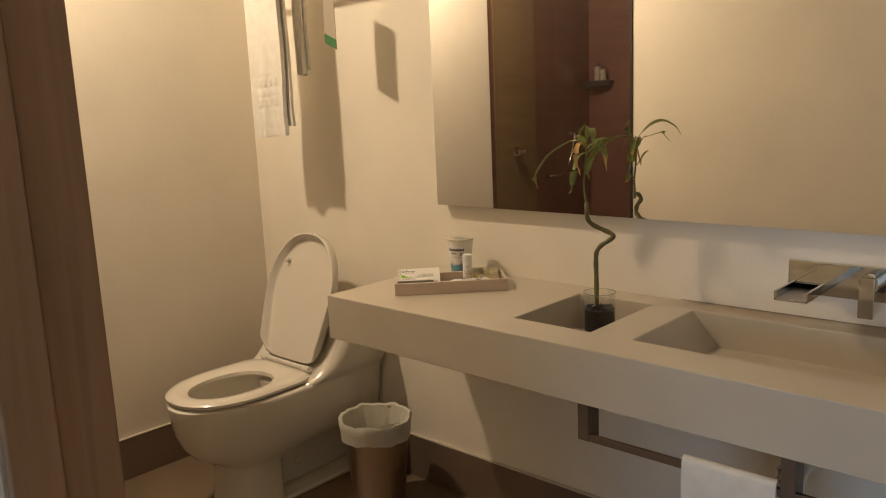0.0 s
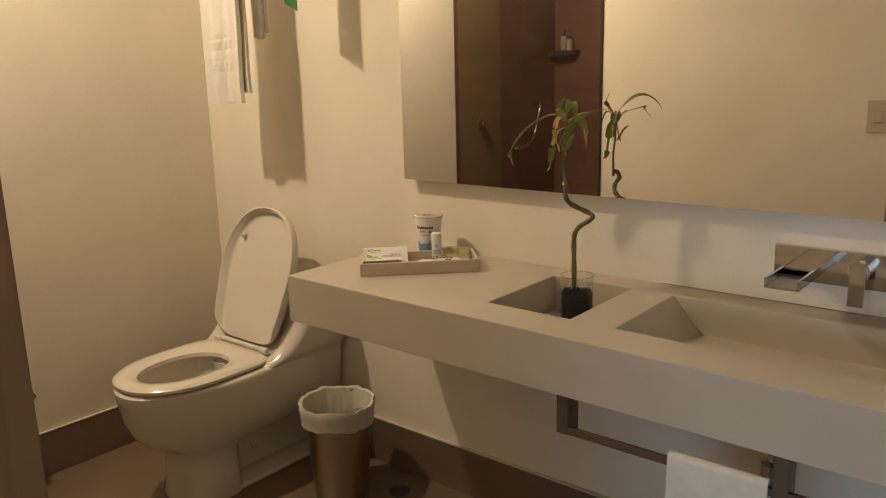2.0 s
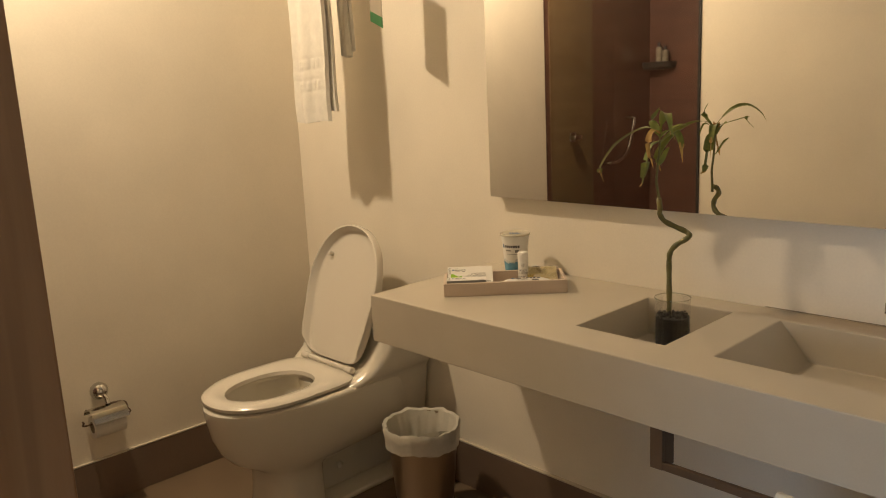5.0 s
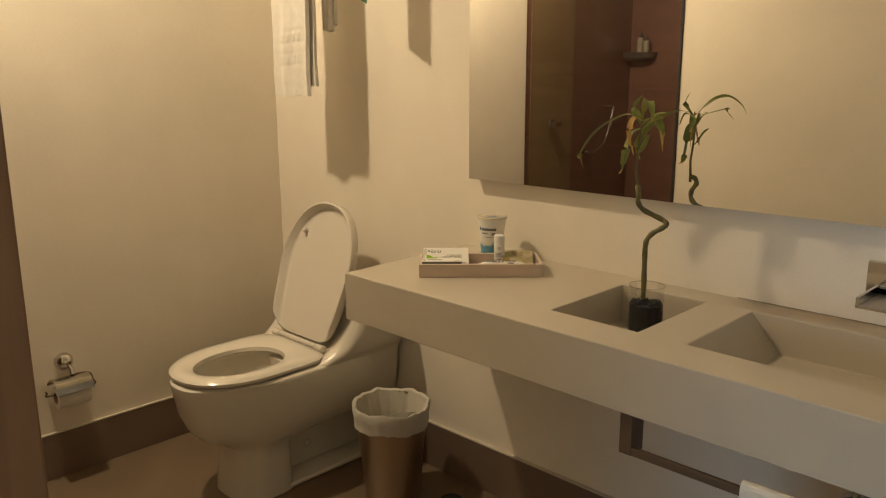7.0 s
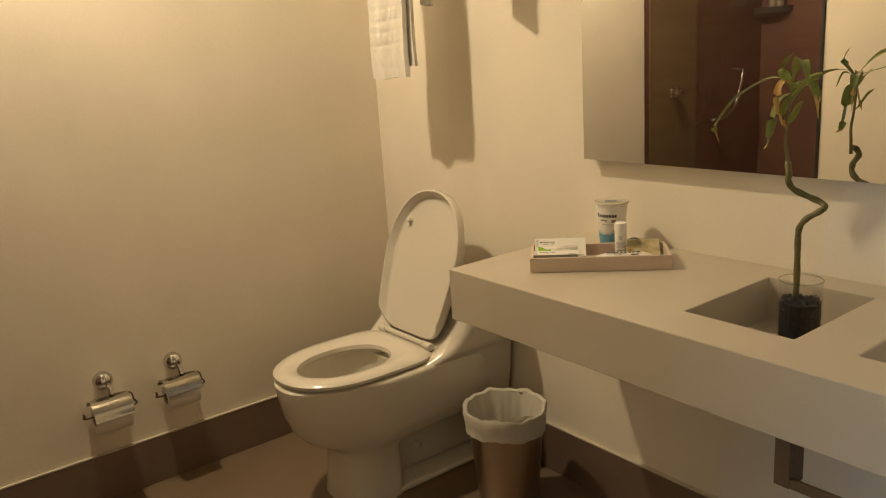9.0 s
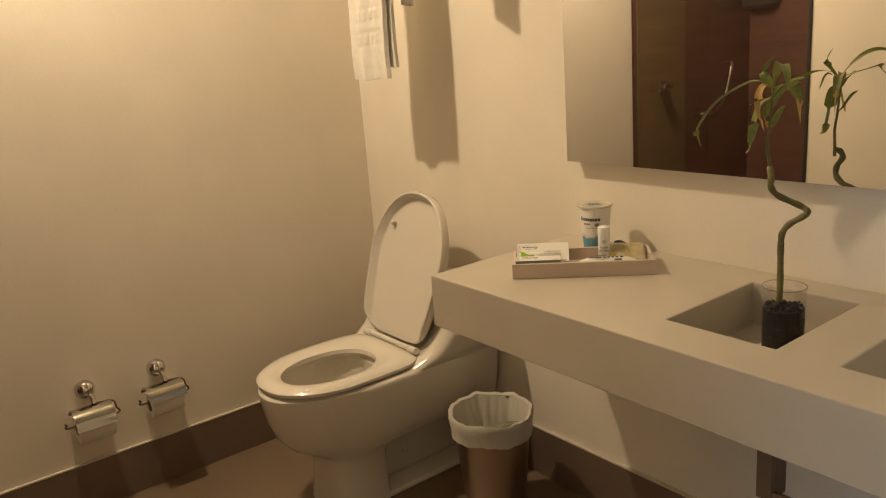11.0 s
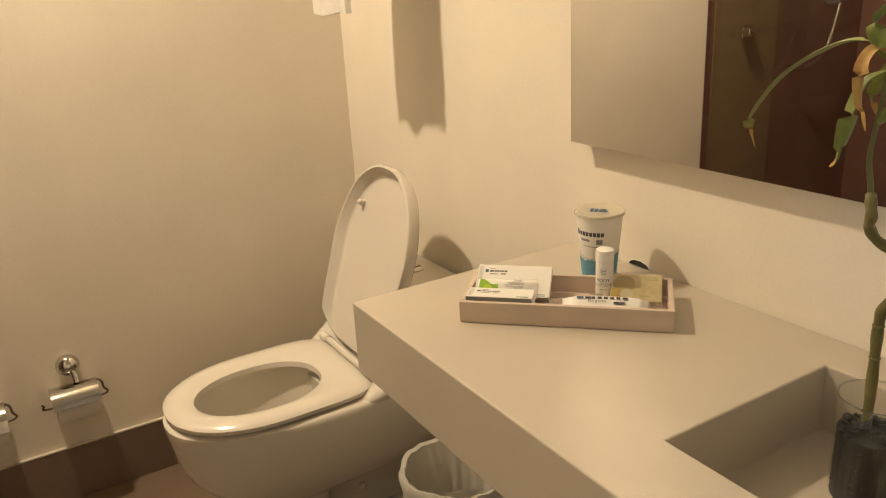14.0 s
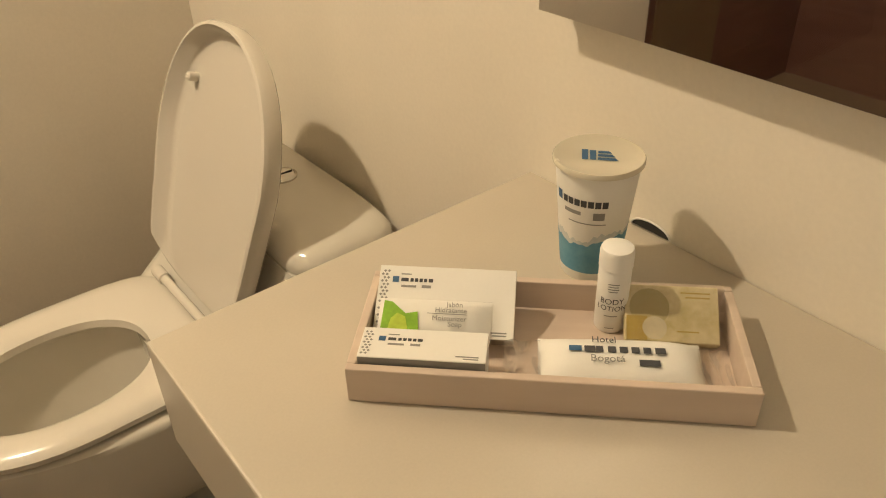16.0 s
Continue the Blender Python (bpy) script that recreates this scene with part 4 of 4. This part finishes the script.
# ---- basin tap ----
def basin_tap():
    t = thing("basin_tap", pose(0, 0, 0), "chrome wall-mounted waterfall tap with lever", "tap")
    part("plate", box(2.106, 2.348, -0.014, -0.0005, 0.838, 0.914, 0.002), CHROME, t)
    bm = bmesh.new()
    # open channel that reaches out over the basin
    add_box(bm, 2.150, 2.215, -0.225, -0.014, 0.870, 0.874)
    add_box(bm, 2.150, 2.155, -0.225, -0.014, 0.873, 0.890)
    add_box(bm, 2.210, 2.215, -0.225, -0.014, 0.873, 0.890)
    part("spout", bm, CHROME, t)
    part("channel_floor", box(2.1555, 2.2095, -0.222, -0.112, 0.8732, 0.8745), STEEL, t)
    part("spout_cover", box(2.1555, 2.2095, -0.110, -0.014, 0.884, 0.890, 0.001), CHROME, t)
    part("lever_hub", tube([(2.283, -0.014, 0.885), (2.283, -0.060, 0.885)], 0.021, 24), CHROME, t, smooth=True)
    part("lever", box(2.268, 2.298, -0.068, -0.0605, 0.812, 0.900, 0.002), CHROME, t)
    return t


basin_tap()


# ---- rail, hand towel and trap below the counter ----
def rail():
    r = thing("towel_rail", pose(0, 0, 0), "flat brown steel towel rail under the counter", "towel rail")
    for x in (1.835, 2.262, 2.712):
        part("post", box(x, x + 0.026, -0.480, -0.468, 0.571, 0.6545, 0.001), RAIL_BROWN, r)
        part("post_side", box(x + 0.022, x + 0.026, -0.468, -0.436, 0.571, 0.6545, 0.001), RAIL_BROWN, r)
    part("bar", box(1.861, 2.712, -0.479, -0.469, 0.5715, 0.5875, 0.001), RAIL_BROWN, r)


rail()


def draped(name, label, x0, x1, y, z_top, drop_f, drop_b, half, seed, thick=0.006, nx=26, nf=15, bands=(), flare=0.0):
    """A towel folded over a rail at height z_top; bands: heights of woven relief."""
    t = thing(name, pose(0, 0, 0), label, "towel")
    rng = random.Random(seed)
    ph = [rng.uniform(0, 6.28) for _ in range(5)]
    prof = []
    for k in range(nf):
        prof.append((-half, z_top - drop_f * (1 - k / (nf - 1)), 1 - k / (nf - 1)))
    for k in range(1, 7):
        a = math.pi * k / 7
        prof.append((-half * math.cos(a), z_top + half * math.sin(a), 0.0))
    for k in range(15):
        prof.append((half, z_top - drop_b * k / 14, k / 14))

    def relief(u, z):
        d = 0.0
        for lo_, hi_ in bands:
            if lo_ < z < hi_:
                d += 0.0012
                mid = (z - lo_) / (hi_ - lo_)
                if 0.25 < mid < 0.75 and 0.15 < u < 0.85 and math.sin(46 * u + 3 * lo_) > -0.2:
                    d -= 0.0024
        return d

    bm = bmesh.new()
    rows = []
    for dy, z, f in prof:
        row = []
        for i in range(nx + 1):
            u = i / nx
            fold = f * (0.006 * math.sin(9 * u + ph[0]) + 0.004 * math.sin(17 * u + ph[1]))
            push = relief(u, z) if dy < 0 else 0.0
            row.append(bm.verts.new((x0 + (x1 - x0) * u + (flare * f * f * u if dy > 0 else 0.0) + f * 0.006 * math.sin(5 * z * 3 + ph[2]), y + dy + push + (fold if dy < 0 else -fold * 0.5), z + f * 0.004 * math.sin(6 * u + ph[3]))))
        rows.append(row)
    for a, b in zip(rows, rows[1:]):
        for i in range(nx):
            bm.faces.new((a[i], a[i + 1], b[i + 1], b[i]))
    bmesh.ops.recalc_face_normals(bm, faces=bm.faces)
    bmesh.ops.solidify(bm, geom=list(bm.faces), thickness=thick)
    part("cloth", bm, TOWEL, t, smooth=True)
    return t


draped("hand_towel", "white cotton hand towel over the low rail", 2.076, 2.256, -0.474, 0.590, 0.36, 0.30, 0.012, 5)
tp = thing("basin_trap", pose(2.19, -0.2, 0), "chrome bottle trap under the basin", "pipe")
part("tail_pipe", tube([(0, 0, 0.6545), (0, 0, 0.50)], 0.016, 20), CHROME, tp, smooth=True)
part("cup", tube([(0, 0, 0.50), (0, 0, 0.495), (0, 0, 0.40), (0, 0, 0.395)], [0.018, 0.030, 0.030, 0.020], 24), CHROME, tp, smooth=True)
part("waste_pipe", tube([(0, 0.028, 0.46), (0, 0.198, 0.46)], 0.016, 20), CHROME, tp, smooth=True)


# ---- towels above the toilet ----
def wall_rail():
    r = thing("wall_towel_rack", pose(0, 0, 0), "chrome towel rack above the toilet", "towel rack")
    for x in (0.20, 0.86):
        part("arm", tube([(x, -0.001, 1.78), (x, -0.190, 1.78)], 0.008, 14), CHROME, r, smooth=True)
        part("rosette", tube([(x, -0.0005, 1.78), (x, -0.008, 1.78)], 0.022, 20), CHROME, r, smooth=True)
    part("front_bar", tube([(0.185, -0.190, 1.78), (0.875, -0.190, 1.78)], 0.008, 14), CHROME, r, smooth=True)
    part("back_bar", tube([(0.20, -0.10, 1.78), (0.86, -0.10, 1.78)], 0.006, 14), CHROME, r, smooth=True)


wall_rail()
bt = draped("bath_towel", "white cotton bath towel folded over the rack", 0.328, 0.508, -0.190, 1.79, 0.575, 0.545, 0.018, 21, 0.013, 64, 110, ((1.375, 1.425), (1.305, 1.355)), 0.014)
draped("face_towel", "smaller white towel folded behind the bath towel", 0.470, 0.514, -0.100, 1.785, 0.366, 0.350, 0.012, 33, 0.010, 10)

# hanging notice card, twisted on its cord
ca = thing("notice_card", pose(0.725, -0.167, 1.50), "thin grey-beige hanging card with green foot", "card")


def skew_slab(x0, x1, d, z0, z1, slope, thick):
    bm = bmesh.new()
    ring = []
    for off in (-thick, thick):
        ring.append([(x0, d * x0 + off, z0 - slope * x0), (x1, d * x1 + off, z0 - slope * x1), (x1, d * x1 + off, z1 - slope * x1), (x0, d * x0 + off, z1 - slope * x0)])
    add_loft(bm, ring)
    return bm


part("card", skew_slab(-0.038, 0.038, -0.24, 0.0262, 0.185, 0.36, 0.0006), CARD, ca)
part("foot", skew_slab(-0.0382, 0.0382, -0.24, -0.004, 0.0260, 0.36, 0.0008), GREEN_CARD, ca)
part("cord", tube(spline([(-0.004, 0.001, 0.180), (-0.010, -0.025, 0.25), (0.0, -0.038, 0.2895), (0.010, -0.030, 0.25), (0.004, -0.001, 0.175)], 5), 0.0012, 6), INK_GREY, ca)


# ---- paper holders ----
def paper_holder(y, r_roll, lean):
    h = thing("paper_holder", pose(WX, y, 0), "chrome toilet paper holder with curved cover", "paper holder", "paper holders")
    part("ball_mount", tube([(0.0, 0, 0.39), (0.004, 0, 0.39), (0.010, 0, 0.39), (0.020, 0, 0.39), (0.032, 0, 0.39), (0.040, 0, 0.39), (0.044, 0, 0.39)], [0.018, 0.025, 0.0285, 0.029, 0.0235, 0.013, 0.003], 28), CHROME, h, smooth=True)
    part("neck", tube(spline([(0.030, 0.004, 0.380), (0.044, 0.010, 0.368), (0.052, 0.010, 0.352)], 4), 0.0085, 12), CHROME, h, smooth=True)
    cx, cz, rc = 0.056, 0.302, 0.049
    bm = bmesh.new()
    n = 16
    grid = []
    for k in range(n + 1):
        a = radians(158 - (150 + lean) * k / n)
        grow = 1.0 + (0.06 if k == n else 0.0)
        grid.append([bm.verts.new((cx + rc * grow * math.cos(a), yy, cz + rc * grow * math.sin(a))) for yy in (-0.056, -0.053, 0.053, 0.056)])
    for a, b in zip(grid, grid[1:]):
        for i in range(3):
            bm.faces.new((a[i], a[i + 1], b[i + 1], b[i]))
    bmesh.ops.solidify(bm, geom=list(bm.faces), thickness=0.0014)
    part("cover", bm, STEEL_LIGHT, h, "polished chrome cover flap", smooth=True)
    part("arm", tube(spline([(0.052, 0.010, 0.354), (0.054, 0.060, 0.346), (cx, 0.069, 0.322), (cx, 0.066, cz), (cx, -0.066, cz), (cx + 0.004, -0.074, cz + 0.012), (cx + 0.006, -0.078, cz + 0.018)], 6), 0.0029, 10), RAIL_BROWN, h, smooth=True)
    roll = thing("toilet_roll", pose(WX, y, 0), "white toilet paper roll on its holder", "toilet roll", "toilet rolls")
    bm = bmesh.new()
    drop = cz - 0.012
    ring = [(r_roll, -0.049), (r_roll + 0.0008, 0.0), (r_roll, 0.049), (0.019, 0.049), (0.019, -0.049)]
    add_loft(bm, [[(cx + r * math.cos(2 * math.pi * i / 32), yy, drop + r * math.sin(2 * math.pi * i / 32)) for i in range(32)] for r, yy in ring + ring[:1]], True, False, False)
    part("paper", bm, TISSUE, roll, smooth=True)
    bm = bmesh.new()
    core = [(0.0188, -0.0495), (0.0188, 0.0495), (0.0172, 0.0495), (0.0172, -0.0495)]
    add_loft(bm, [[(cx + r * math.cos(2 * math.pi * i / 24), yy, drop + r * math.sin(2 * math.pi * i / 24)) for i in range(24)] for r, yy in core + core[:1]], True, False, False)
    part("core", bm, CARD, roll, "brown cardboard core", smooth=True)


STEEL_LIGHT = metal("satin_chrome", (0.58, 0.55, 0.49), 0.09)
paper_holder(-1.074, 0.046, 12)
paper_holder(-0.861, 0.036, -4)

# light switch on the wall beside the door
sw = thing("light_switch", pose(2.003, YD + 0.0005, 1.10), "beige plastic light switch plate", "switch")
part("plate", box(-0.038, 0.038, 0, 0.007, -0.058, 0.058, 0.002), SWITCH, sw)
part("rocker", box(-0.016, 0.016, 0.007, 0.011, -0.022, 0.022, 0.002), SWITCH, sw)

# recessed downlight
dl = thing("ceiling_light", pose(LAMP[0], LAMP[1], H), "round white recessed downlight", "ceiling light")
part("ring", revolve([(0.050, -0.0005), (0.058, -0.001), (0.056, -0.006), (0.046, -0.008), (0.044, -0.003)], 36, False, False), WHITE_PLASTIC, dl, smooth=True)

# thin stained sealant line where the basin end of the counter meets the wall
tagged(part("sealant", box(1.84, XR - 0.003, -0.0022, -0.0002, 0.7802, 0.7818, 0.0005), SEAL), "thin brown sealant line behind the basin", "sealant", "", "structure")
